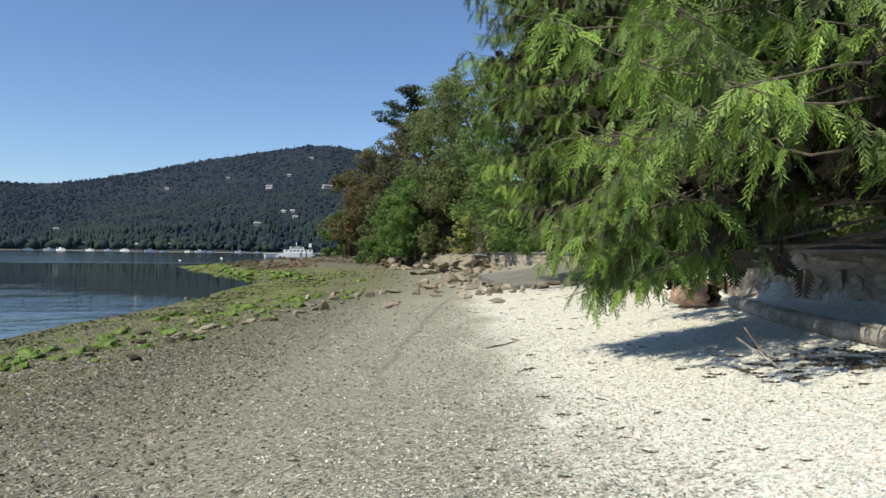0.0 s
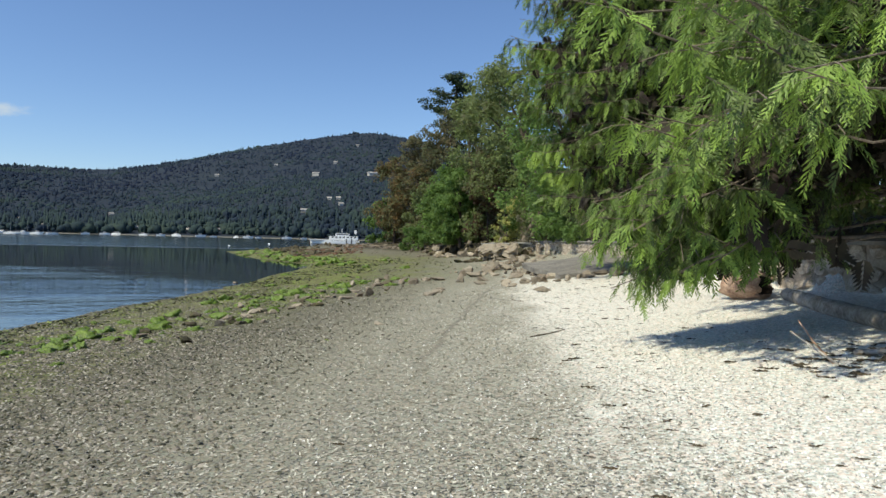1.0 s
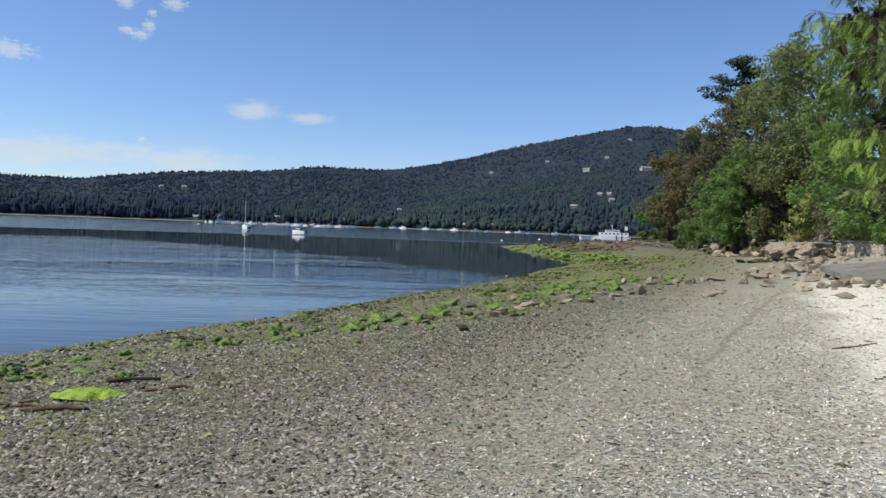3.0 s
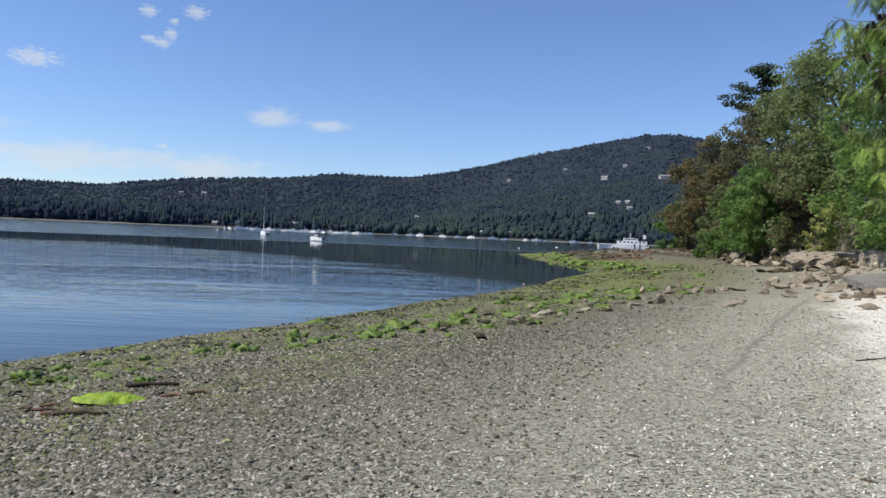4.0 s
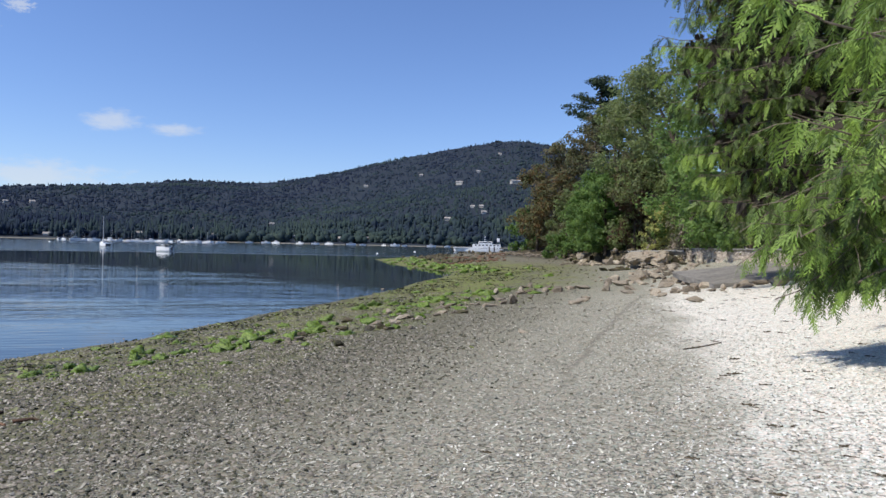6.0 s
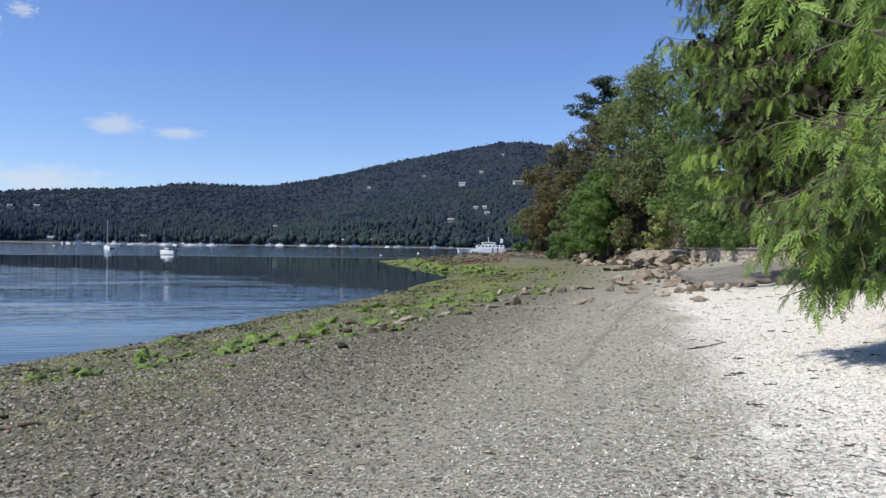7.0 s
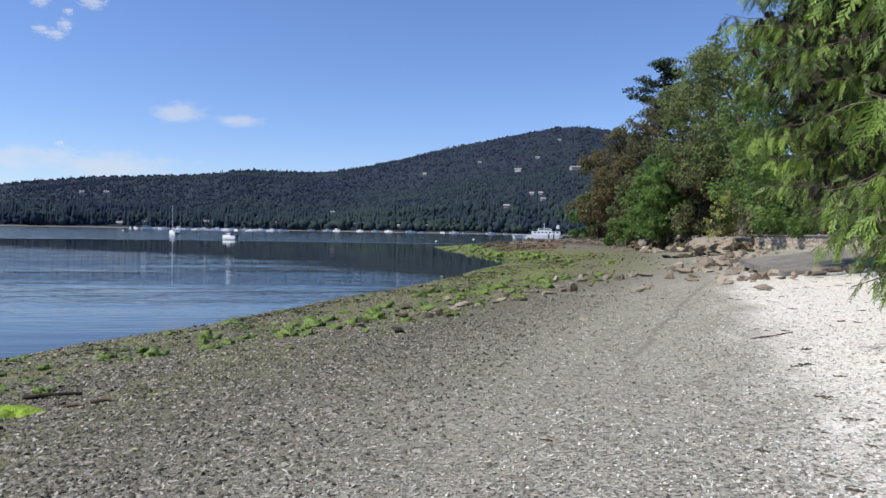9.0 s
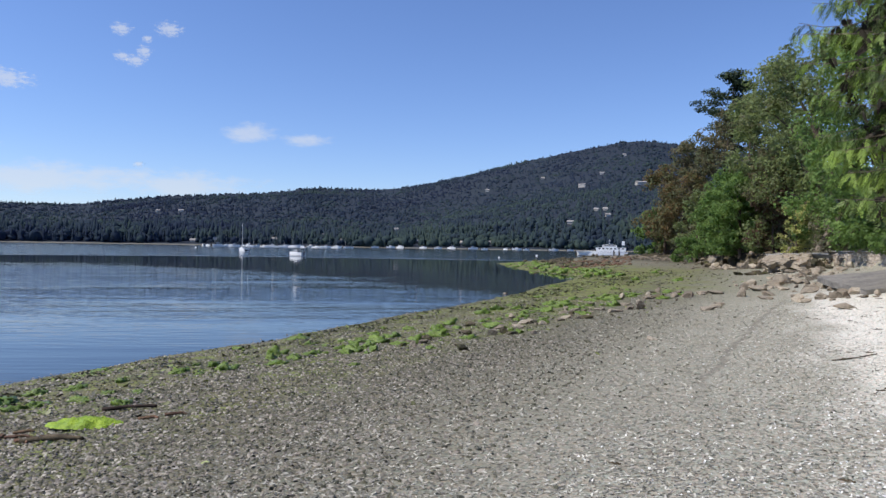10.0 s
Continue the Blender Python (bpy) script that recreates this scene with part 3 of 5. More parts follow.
def leaves(centres, radius, per, size, rnd, flat=1.0):
    """Leaves round the ends of twigs, looser at the rim of each clump."""
    n = len(centres) * per
    c = np.repeat(centres, per, axis=0)
    r = np.repeat(np.broadcast_to(radius, (len(centres),)), per)
    d = unit(rnd.normal(size=(n, 3)))
    off = d * (r * rnd.uniform(0.3, 1, n) ** 0.5)[:, None]
    off[:, 2] *= flat
    ax = unit(rnd.normal(size=(n, 3)))
    az = unit(d + rnd.normal(size=(n, 3)) * 0.36 + np.array([0, 0, 0.45]))
    ax = unit(np.cross(az, ax))
    ay = np.cross(az, ax)
    k = (size * rnd.uniform(0.6, 1.4, n))[:, None]
    return scatter(LEAF_V, LEAF_F, c + off, ax * k, ay * k, az * k)


def broad_tree(name, base, tall, wide, material, label, seed, clumps=150, per=42, leaf=0.24, lean=(0, 0), low=0.04, category="tree"):
    rnd = np.random.RandomState(seed)
    tree = empty(name, Matrix.Translation(base), label, category, "trees on the bank")
    wood = []
    trunk_top = np.array([lean[0] * 0.6, lean[1] * 0.6, tall * 0.55])
    s = np.linspace(0, 1, 7)
    path = np.column_stack([trunk_top[0] * s ** 1.5, trunk_top[1] * s ** 1.5, -0.3 + (trunk_top[2] + 0.3) * s])
    tv, tf = tube_arrays(path, np.linspace(0.03 * tall * 0.5 + 0.05, 0.05, 7), 8)
    part("trunk", mesh_of("trunk", tv, tf, (M_BARK,), True), None, tree)
    # lumps of the crown, then clumps of leaves on the lumps
    lumps = []
    for i in range(24):
        a, e = rnd.uniform(0, 6.28), low + (0.95 - low) * (i + rnd.uniform(0, 1)) / 24
        rr = wide * math.sqrt(max(0.03, 1 - abs(e - 0.34) ** 1.6 / 0.66 ** 1.6)) * rnd.uniform(0.25, 0.85)
        lumps.append((lean[0] * e + rr * math.cos(a), lean[1] * e + rr * math.sin(a), tall * e * 0.97, wide * rnd.uniform(0.2, 0.36)))
    which = rnd.randint(len(lumps), size=clumps)
    lp = np.array(lumps)[which]
    d = unit(rnd.normal(size=(clumps, 3))) * (lp[:, 3] * rnd.uniform(0.55, 1.1, clumps))[:, None]
    cs = lp[:, :3] + d * np.array([1, 1, 0.8])
    cs[:, 2] = np.maximum(cs[:, 2], tall * 0.03)
    for lx, ly, lz, lr in lumps[::2]:
        z0 = min(lz * 0.6, tall * 0.5)
        st = np.array([np.interp(z0, path[:, 2], path[:, 0]), np.interp(z0, path[:, 2], path[:, 1]), z0])
        u = np.linspace(0, 1, 6)[:, None]
        en = np.array([lx, ly, lz])
        pt = st * (1 - u) + en * u + np.array([0, 0, 0.12 * tall]) * (u * (1 - u))
        wood.append(tube_arrays(pt, np.linspace(0.011 * tall, 0.02, 6), 5))
    wv, wf = join(wood)
    tagged(part("branchwork", mesh_of("branchwork", wv, wf, (M_BARK,), True), None, tree), kind="stuff")
    lv, lf = leaves(cs, wide * rnd.uniform(0.08, 0.17, len(cs)), per, leaf, rnd, 0.75)
    part("crown", mesh_of("crown", lv, lf, (material,)), None, tree)
    return tree


def pine(base, tall, seed, label):
    """A wind-shaped pine with level plates of needles near its top."""
    rnd = np.random.RandomState(seed)
    tree = empty("pine_tree", Matrix.Translation(base), label, "tree", "trees on the bank")
    tv, tf = tube_arrays(np.column_stack([np.linspace(0, 0.6, 9), np.zeros(9), np.linspace(-0.3, tall, 9)]), np.linspace(0.35, 0.05, 9), 8)
    part("trunk", mesh_of("trunk", tv, tf, (M_BARK,), True), None, tree)
    wood, cs = [], []
    for i in range(34):
        e = 0.56 + 0.44 * (i + rnd.uniform(0, 1)) / 34
        a = rnd.uniform(0, 6.28)
        lee = 1.5 if math.cos(a) < -0.2 else 0.85
        ln = rnd.uniform(0.55, 1.0) * np.interp(e, [0.56, 0.7, 0.85, 1.0], [3.6, 4.8, 3.8, 1.4]) * lee
        u = np.linspace(0, 1, 6)
        p = np.column_stack([0.5 + np.cos(a) * ln * u, np.sin(a) * ln * u, tall * e + ln * (-0.2 * u + 0.36 * u * u)])
        wood.append(tube_arrays(p, np.linspace(0.08, 0.02, 6), 5))
        for s in np.linspace(0.35, 1, 6):
            cs.append(np.array([np.interp(s, u, p[:, k]) for k in range(3)]) + rnd.normal(size=3) * (0.4, 0.4, 0.15))
    wv, wf = join(wood)
    tagged(part("branchwork", mesh_of("branchwork", wv, wf, (M_BARK,), True), None, tree), kind="stuff")
    lv, lf = leaves(np.array(cs), 0.95, 60, 0.27, rnd, 0.36)
    part("crown", mesh_of("crown", lv, lf, (M_PINE,)), None, tree)


def gz(x, y):
    return float(height(x, y))


def near_cedar():
    rnd = np.random.RandomState(11)
    base = (9.4, 11.6, gz(9.4, 11.6))
    limbs = []

    def limb(deg, tip, reach, big=1.0, clear=None, tone=0.0):
        """A limb whose tip hangs at a height above the water."""
        droop, lift = rnd.uniform(0.17, 0.27), rnd.uniform(0.07, 0.13)
        rise = rnd.uniform(0.02, 0.07)
        if tip < 3.0:
            droop, lift = 0.46, 0.04
        limbs.append((radians(deg), tip - base[2] - reach * (rise - droop + lift), reach, rise, droop, lift, big, clear or (0.5 if tip < 5.4 else 0.3), tone))

    # the side of the beach: tier above tier, with a hollow between two masses of limbs
    for tip in np.arange(2.2, 13.0, 0.8):
        for deg in np.arange(158, 238, 6.5):
            deg = deg + rnd.uniform(-2.8, 2.8)
            reach = np.interp(deg, [158, 178, 199, 206, 219, 238], [6.4, 7.2, 8.2, 7.8, 7.2, 7.4])
            reach *= np.interp(tip, [2, 3.2, 5.5, 7.5, 13], [1.0, 1.0, 0.97, 0.91, 0.42]) * rnd.uniform(0.86, 1.03)
            lowest = np.interp(deg, [158, 186, 191, 193, 199, 201, 216, 219, 238], [3.3, 3.1, 2.9, 2.5, 2.5, 3.6, 3.9, 4.2, 3.4])
            if tip < lowest or (204 < deg < 225 and tip < 5.6):
                continue
            limb(deg, tip + rnd.uniform(-0.34, 0.34), reach, 1.0 if tip < 7.9 else 1.8)
    for k in range(28):
        limb(rnd.uniform(195.5, 200.5), rnd.uniform(2.15, 3.7), rnd.uniform(7.4, 8.4), 0.85, 0.72, -0.12)
    for k in range(8):
        limb(rnd.uniform(197, 200.5), rnd.uniform(2.1, 2.6), rnd.uniform(7.5, 8.1), 0.85, 0.74, -0.05)
    # limbs that reach furthest out over the shells, and a hanging clump under them
    for deg, tip, reach in ((203, 4.3, 8.6), (206, 5.3, 8.8), (208, 6.2, 9.2), (212, 6.7, 9.4), (201, 3.6, 8.4), (217, 6.6, 8.6)):
        limb(deg, tip, reach)
    # long limbs that overhang the beach and shade it
    for deg, tip, reach, clear in ((213, 4.75, 9.9, 0.55), (211.5, 5.1, 9.5, 0.55), (210, 5.5, 9.4, 0.5), (215, 4.3, 9.5, 0.8), (213, 4.6, 9.2, 0.78), (209, 4.2, 8.9, 0.76), (217.5, 3.9, 8.8, 0.86), (219.5, 4.4, 9.0, 0.84), (222, 4.3, 8.8, 0.84)):
        limb(deg, tip, reach, 1.0, clear)
    # the clump at the landward end of the wall
    for deg, tip, reach in ((220.5, 3.9, 7.4), (222, 4.2, 7.3), (218.5, 4.5, 7.6), (221, 4.7, 7.7), (223.5, 3.8, 7.2), (224, 4.4, 7.4), (217.5, 5.0, 7.7), (220, 5.4, 7.8), (222.5, 5.2, 7.6)):
        limb(deg, tip, reach, 1.0, 0.62)
    # the land side and the top
    for z0 in np.arange(4.0, 16.5, 0.8):
        for k in range(2):
            limbs.append((radians(rnd.uniform(-110, 150)), z0, 5.6 * (1.06 - z0 / 17.5) * rnd.uniform(0.8, 1), 0.1, 0.25, 0.05, 1.9))
    for z0 in np.arange(13.0, 16.8, 0.5):
        limbs.append((radians(rnd.uniform(150, 250)), z0, 4.8 * (1.12 - z0 / 17.5) + 0.4, 0.1, 0.25, 0.05, 1.9))
    cedar(base, 17.0, limbs, "large red cedar with drooping bright green sprays over the shell beach", 5, M_CEDAR)


def back_cedar():
    """A second cedar further along the wall."""
    rnd = np.random.RandomState(12)
    base = (8.2, 23.5, gz(8.2, 23.5))
    limbs = []
    for z0 in np.arange(1.2, 13.5, 0.6):
        for k in range(6):
            deg = 135 + 130 * (k + rnd.uniform(0, 1)) / 6
            limbs.append((radians(deg), z0, np.interp(z0, [1, 3, 6, 9, 13.5], [6.4, 7.2, 7.9, 8.2, 4.6]) * rnd.uniform(0.82, 1.0), rnd.uniform(0.03, 0.1), rnd.uniform(0.16, 0.26), 0.08))
    for z0 in np.arange(2.5, 15, 1.2):
        limbs.append((radians(rnd.uniform(-100, 130)), z0, 4.5 * (1.1 - z0 / 16), 0.1, 0.25, 0.05))
    cedar(base, 15.5, limbs, "red cedar with dark green drooping sprays behind the sea wall", 6, M_CEDAR_DARK, 1.15, 1.2, True)


near_cedar()
back_cedar()


def bank_trees():
    def at(az, d):
        x, y = math.sin(radians(az)) * d, math.cos(radians(az)) * d
        return x, y, gz(x, y) - 0.1
    rows = [
        ("madrone_tree", at(-7.5, 104), 13.0, 4.6, M_RUST, "madrone with rusty orange and green leaves on the rocky point", 21, 330, 44, 0.32),
        ("madrone_tree", at(-5.6, 101), 15.5, 4.8, M_BROWN, "olive brown madrone above the rocky point", 22, 330, 44, 0.32),
        ("madrone_tree", at(-8.3, 111), 7.0, 3.2, M_GREEN, "low green tree at the end of the point", 23, 220, 42, 0.3),
        ("madrone_tree", at(-6.0, 92), 10.0, 3.8, M_RUST, "red-brown and green madrone behind the beach", 43, 280, 42, 0.3),
        ("broadleaf_tree", at(-3.3, 74), 8.6, 3.6, M_GREEN, "bright green bushy tree at the edge of the beach", 24, 420, 46, 0.22),
        ("broadleaf_tree", at(-2.2, 69), 7.4, 2.9, M_GREEN, "bright green bushy tree at the edge of the beach", 64, 380, 46, 0.2),
        ("madrone_tree", at(0.0, 66), 7.4, 2.5, M_RED, "dark red-brown madrone beside the green trees", 66, 260, 42, 0.22),
        ("madrone_tree", at(-5.2, 84), 7.5, 3.2, M_OLIVE, "olive green bushy tree at the foot of the madrones", 65, 260, 42, 0.26),
        ("madrone_tree", at(-3.4, 92), 18.0, 5.4, M_BROWN, "tall reddish brown madrone on the bank", 25, 360, 44, 0.32),
        ("madrone_tree", at(-1.6, 82), 17.0, 5.2, M_OLIVE, "tall mixed green and brown tree on the bank", 26, 360, 44, 0.3),
        ("broadleaf_tree", at(-0.3, 74), 9.4, 3.6, M_BROWN, "brown and green bushy tree above the broken bank", 27, 300, 44, 0.25),
        ("madrone_tree", at(-0.2, 72), 10.5, 3.6, M_BROWN, "madrone with brown and red leaves on the bank", 44, 240, 42, 0.27),
        ("madrone_tree", at(0.8, 74), 18.5, 5.8, M_OLIVE, "tall olive green tree behind the sea wall", 28, 560, 44, 0.28),
        ("broadleaf_tree", at(2.9, 64), 18.0, 5.8, M_OLIVE, "tall olive tree behind the sea wall", 29, 560, 44, 0.26),
        ("broadleaf_tree", at(1.3, 71), 8.0, 3.0, M_OLIVE, "olive green bushy tree behind the sea wall", 45, 260, 42, 0.24),
        ("broadleaf_tree", at(4.2, 58), 9.0, 3.4, M_GREEN, "bushy green tree behind the sea wall", 46, 260, 42, 0.22),
        ("broadleaf_tree", at(6.6, 52), 17.0, 5.6, M_GREEN, "leafy green tree behind the sea wall", 30, 520, 44, 0.24),
        ("broadleaf_tree", at(13, 44), 16.0, 5.4, M_GREEN, "dark leafy tree behind the sea wall", 31, 300, 44, 0.24),
        ("broadleaf_tree", at(21, 36), 15.0, 5.4, M_OLIVE, "dark leafy tree behind the sea wall", 32, 300, 44, 0.24),
        ("broadleaf_tree", at(31, 30), 15.0, 5.6, M_OLIVE, "dark leafy tree behind the sea wall", 33, 300, 44, 0.24),
        ("broadleaf_tree", at(43, 28), 15.0, 5.6, M_GREEN, "dark leafy tree behind the sea wall", 34, 260, 44, 0.24),
        ("broadleaf_tree", at(26, 24), 6.0, 3.4, M_OLIVE, "shaded undergrowth behind the sea wall", 35, 240, 44, 0.2),
        ("broadleaf_tree", at(17, 30), 7.0, 3.6, M_OLIVE, "shaded undergrowth behind the sea wall", 47, 240, 44, 0.2),
        ("broadleaf_tree", at(35, 20), 6.0, 3.4, M_OLIVE, "shaded undergrowth behind the sea wall", 48, 240, 44, 0.2),
        ("broadleaf_tree", at(9.6, 42), 12.0, 4.2, M_OLIVE, "olive green tree behind the sea wall", 61, 420, 44, 0.22),
        ("broadleaf_tree", at(8.4, 47), 8.0, 3.6, M_GREEN, "bushy green tree behind the sea wall", 62, 320, 44, 0.22),
        ("broadleaf_tree", at(14, 34), 9.0, 3.8, M_OLIVE, "olive green tree behind the sea wall", 63, 320, 44, 0.22),
        ("shrub", at(1.55, 58.8), 5.2, 1.8, M_YELLOW, "yellow-green shrub above the sea wall", 36, 90, 40, 0.17),
        ("shrub", at(3.6, 56.5), 3.4, 1.8, M_DRY, "dry grey-green shrub above the sea wall", 37, 100, 44, 0.13),
        ("shrub", at(6.6, 52), 3.6, 1.9, M_GREEN, "green shrub above the sea wall", 38, 100, 44, 0.16),
        ("shrub", at(-0.4, 68), 3.0, 1.6, M_OLIVE, "dull green shrub at the foot of the trees", 39, 90, 40, 0.18),
        ("shrub", at(-5.9, 80), 3.0, 1.9, M_GREEN, "green shrub at the foot of the trees", 40, 90, 40, 0.2),
    ]
    for name, b, tall, wide, mat, label, seed, clumps, per, leaf in rows:
        broad_tree(name, b, tall, wide, mat, label, seed, clumps, int(per * 0.75), leaf * 1.0, category="shrub" if name == "shrub" else "tree")
    x, y, z = at(-3.1, 99)
    pine((x, y, z), 22.3, 41, "tall dark pine with level windswept branches")


bank_trees()


# ---- far hillside ----
def on_hill(az, el):
    """Where a line of sight over the bay first meets the hillside."""
    r = np.arange(R_SHORE, R_RIDGE, 3.0)
    x, y = np.sin(radians(az)) * r, np.cos(radians(az)) * r
    k = int(np.argmax(height(x, y) + 3.0 > 2.7 + math.tan(radians(el)) * r))
    return float(x[k]), float(y[k]), float(height(x[k], y[k]))


# bearing, height and width of the houses on the hill
HOUSES = [(-9.2, 5.16, 32), (-13.8, 5.0, 18), (-11.8, 2.75, 9), (-12.0, 3.25, 8), (-12.7, 3.2, 8), (-45.1, 2.43, 11), (-46.7, 2.4, 9), (-44.2, 0.25, 8), (-42.6, 0.35, 8),
          (-14.7, 2.15, 11), (-16.9, 5.6, 10), (-10.6, 7.4, 11), (-12.3, 6.0, 11), (-21.3, 4.6, 11), (-23.4, 0.45, 6), (-21.0, 0.5, 6),
          (-40.0, 0.5, 7), (-38.2, 0.45, 8), (-36.5, 0.5, 6), (-33.0, 0.45, 7), (-30.5, 0.5, 7), (-27.0, 0.45, 8), (-34.6, 0.9, 9), (-28.6, 1.4, 8)]


def far_forest():
    rnd = np.random.RandomState(51)
    pieces = []
    n = 23000
    az = np.radians(rnd.uniform(-66, 3, n))
    r = R_SHORE + 8 + (R_RIDGE - R_SHORE + 40) * rnd.uniform(0, 1, n) ** 1.35
    x, y = np.sin(az) * r, np.cos(az) * r
    z = height(x, y)
    keep = z > 2.2
    for hz, hel, hw in HOUSES:
        hx, hy, hzz = on_hill(hz, hel)
        hr = math.hypot(hx, hy)
        keep &= ~((np.abs(np.degrees(az) - hz) < math.degrees(0.62 * hw / hr)) & (r > hr - 48) & (r < hr + 12))
    x, y, z = x[keep], y[keep], z[keep]
    n = len(x)
    sides = 6
    a = np.linspace(0, 2 * math.pi, sides, endpoint=False)
    ring = lambda rr, zz, sh: [(rr * math.cos(t + sh), rr * math.sin(t + sh), zz) for t in a]
    spruce_v = np.array(ring(0.24, 0.05, 0) + [(0, 0, 0.7)] + ring(0.17, 0.42, 0.5) + [(0, 0, 1.0)], float)
    spruce_f = np.array([(o + i, o + (i + 1) % sides, o + sides) for o in (0, 7) for i in range(sides)])

    def crown(sub):
        bm = bmesh.new()
        bmesh.ops.create_icosphere(bm, subdivisions=sub, radius=0.5)
        v = np.array([p.co for p in bm.verts]) * (1 + 0.34 * rnd.uniform(-1, 1, (len(bm.verts), 1)))
        v[:, 2] += 0.5
        bm.verts.index_update()
        f = np.array([[p.index for p in q.verts] for q in bm.faces])
        bm.free()
        return v, f

    away = np.hypot(x, y) - R_SHORE
    conifer = rnd.uniform(size=n) < np.where(away < 170, 0.48, 0.45) + 0.2 * wobble(x, y, 0.01, 9)
    low = away < 130
    for sel, (tv, tf), fir in ((conifer, (spruce_v, spruce_f), True), (~conifer & low, crown(1), False), (~conifer & ~low, crown(1), False)):
        m = sel.sum()
        near = away[sel] < 170
        if fir:
            h = rnd.uniform(6, 12, m) * np.where(near, rnd.uniform(1.2, 2.3, m), 1)
            w = h * np.where(near, rnd.uniform(0.5, 0.75, m), rnd.uniform(0.75, 1.15, m))
            sink = np.where(near, 0.6, 0.2 * h)
        else:
            w = (5.5 + 9 * rnd.uniform(0, 1, m) ** 2) * np.where(near, 1.1, 1)
            h = w * rnd.uniform(0.65, 1.05, m) * np.where(near, 1.3, 1)
            sink = np.where(near, 0.25, 0.55) * h
        t = rnd.uniform(0, 6.28, m)
        zero = np.zeros(m)
        pl = np.column_stack([x[sel], y[sel], z[sel] - sink])
        pieces.append(scatter(tv, tf, pl, np.column_stack([np.cos(t) * w, np.sin(t) * w, zero]), np.column_stack([-np.sin(t) * w, np.cos(t) * w, zero]), np.column_stack([zero, zero, h])))
    v, f = join(pieces)
    # the blue of distant air is part of M_FAR's leaf colours
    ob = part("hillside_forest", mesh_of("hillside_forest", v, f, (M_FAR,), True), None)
    tagged(ob, "conifer forest covering the far hillside, blue haze mixed into its colour", "forest", kind="stuff")


far_forest()


def house(az, el, width, seed):
    rnd = random.Random(seed)
    x, y, z = on_hill(az, el)
    width *= 0.85
    ob = empty("house", Matrix.Translation((x, y, z - 0.5)) @ pose(0, 0, 0, 0, 0, -az + rnd.uniform(-25, 25)), "pale house among the trees on the far hill", "house", "houses on the far hill")
    h, d = min(6.0, width * rnd.uniform(0.3, 0.42)), width * 0.6
    wall = part("wall", box(bmesh.new(), width, d, h + 1, Matrix.Translation((0, 0, (h - 1) / 2)), 0.05), M_HOUSE, ob)
    bm = bmesh.new()
    w2, d2, e = width / 2 + 0.8, d / 2 + 0.8, h + 2.6
    v = [bm.verts.new(c) for c in ((-w2, -d2, h), (w2, -d2, h), (w2, d2, h), (-w2, d2, h), (-w2, 0, e), (w2, 0, e))]
    for f in ((0, 1, 5, 4), (2, 3, 4, 5), (0, 4, 3), (1, 2, 5), (3, 2, 1, 0)):
        bm.faces.new([v[i] for i in f])
    part("roof", bm, M_ROOF, ob)
    for k in range(2 if width > 17 else 0):
        part("window", box(bmesh.new(), width * 0.1, 0.1, 1.3, Matrix.Translation((width * (k - 0.5) * 0.4, -d / 2 - 0.06, h * 0.55)), 0.02), M_ROOF, wall)


for k, row in enumerate(HOUSES):
    house(*row, k)


# ---- boats ----
def loft(sections):
    """A closed hull through cross-sections of equal length."""
    bm = bmesh.new()
    rings = [[bm.verts.new(p) for p in s] for s in sections]
    for a, b in zip(rings, rings[1:]):
        for i in range(len(a)):
            j = (i + 1) % len(a)
            bm.faces.new((a[i], a[j], b[j], b[i]))
    bm.faces.new(list(reversed(rings[0])))
    bm.faces.new(rings[-1])
    bmesh.ops.recalc_face_normals(bm, faces=bm.faces)
    return bm


def hull(length, beam, free, draft=0.35):
    """A boat's hull: bow towards +x, waterline at 0."""
    out = []
    for u in np.linspace(0, 1, 9):
        x = length * (u - 0.5)
        w = beam / 2 * (1 - max(0, (u - 0.45) / 0.55) ** 2.2) * (0.86 + 0.14 * min(1, u * 4)) + 0.02
        top = free * (1 + 0.35 * max(0, u - 0.4))
        keel = -draft * (1 - max(0, (u - 0.7) / 0.3) ** 2)
        out.append([(x, -w, top), (x, -w * 0.99, 0.12 * free), (x, -w * 0.45, keel * 0.8), (x, 0, keel), (x, w * 0.45, keel * 0.8), (x, w * 0.99, 0.12 * free), (x, w, top)])
    return loft(out)


def tube(path, r0, r1, sides=8, m=None):
    v, f = tube_arrays(path, np.linspace(r0, r1, len(path)), sides)
    return mesh_of("tube", v, f, (m,) if m else (), True)


def sailboat(m, length, mast, label, group="", free=0.11, thick=0.1):
    ob = empty("sailboat", m, label, "sailboat", group)
    part("hull", hull(length, length * 0.3, length * free), M_WHITE, ob)
    part("cabin", box(bmesh.new(), length * 0.34, length * 0.17, length * 0.07, Matrix.Translation((length * 0.06, 0, length * (free + 0.04))), 0.06), M_WHITE, ob)
    mast_ob = part("mast", tube([(length * 0.1, 0, length * 0.1), (length * 0.1, 0, mast * 0.5), (length * 0.1, 0, mast)], thick, thick * 0.6, 8, M_ALU), None, ob)
    part("boom", tube([(length * 0.08, 0, length * 0.26), (-length * 0.14, 0, length * 0.26), (-length * 0.34, 0, length * 0.26)], 0.11, 0.09, 8, M_DARK), None, mast_ob, "boom with dark furled sail")
    part("transom", box(bmesh.new(), 0.3, length * 0.22, length * 0.1, Matrix.Translation((-length * 0.49, 0, length * 0.08)), 0.03), M_DARK, ob)
    return ob


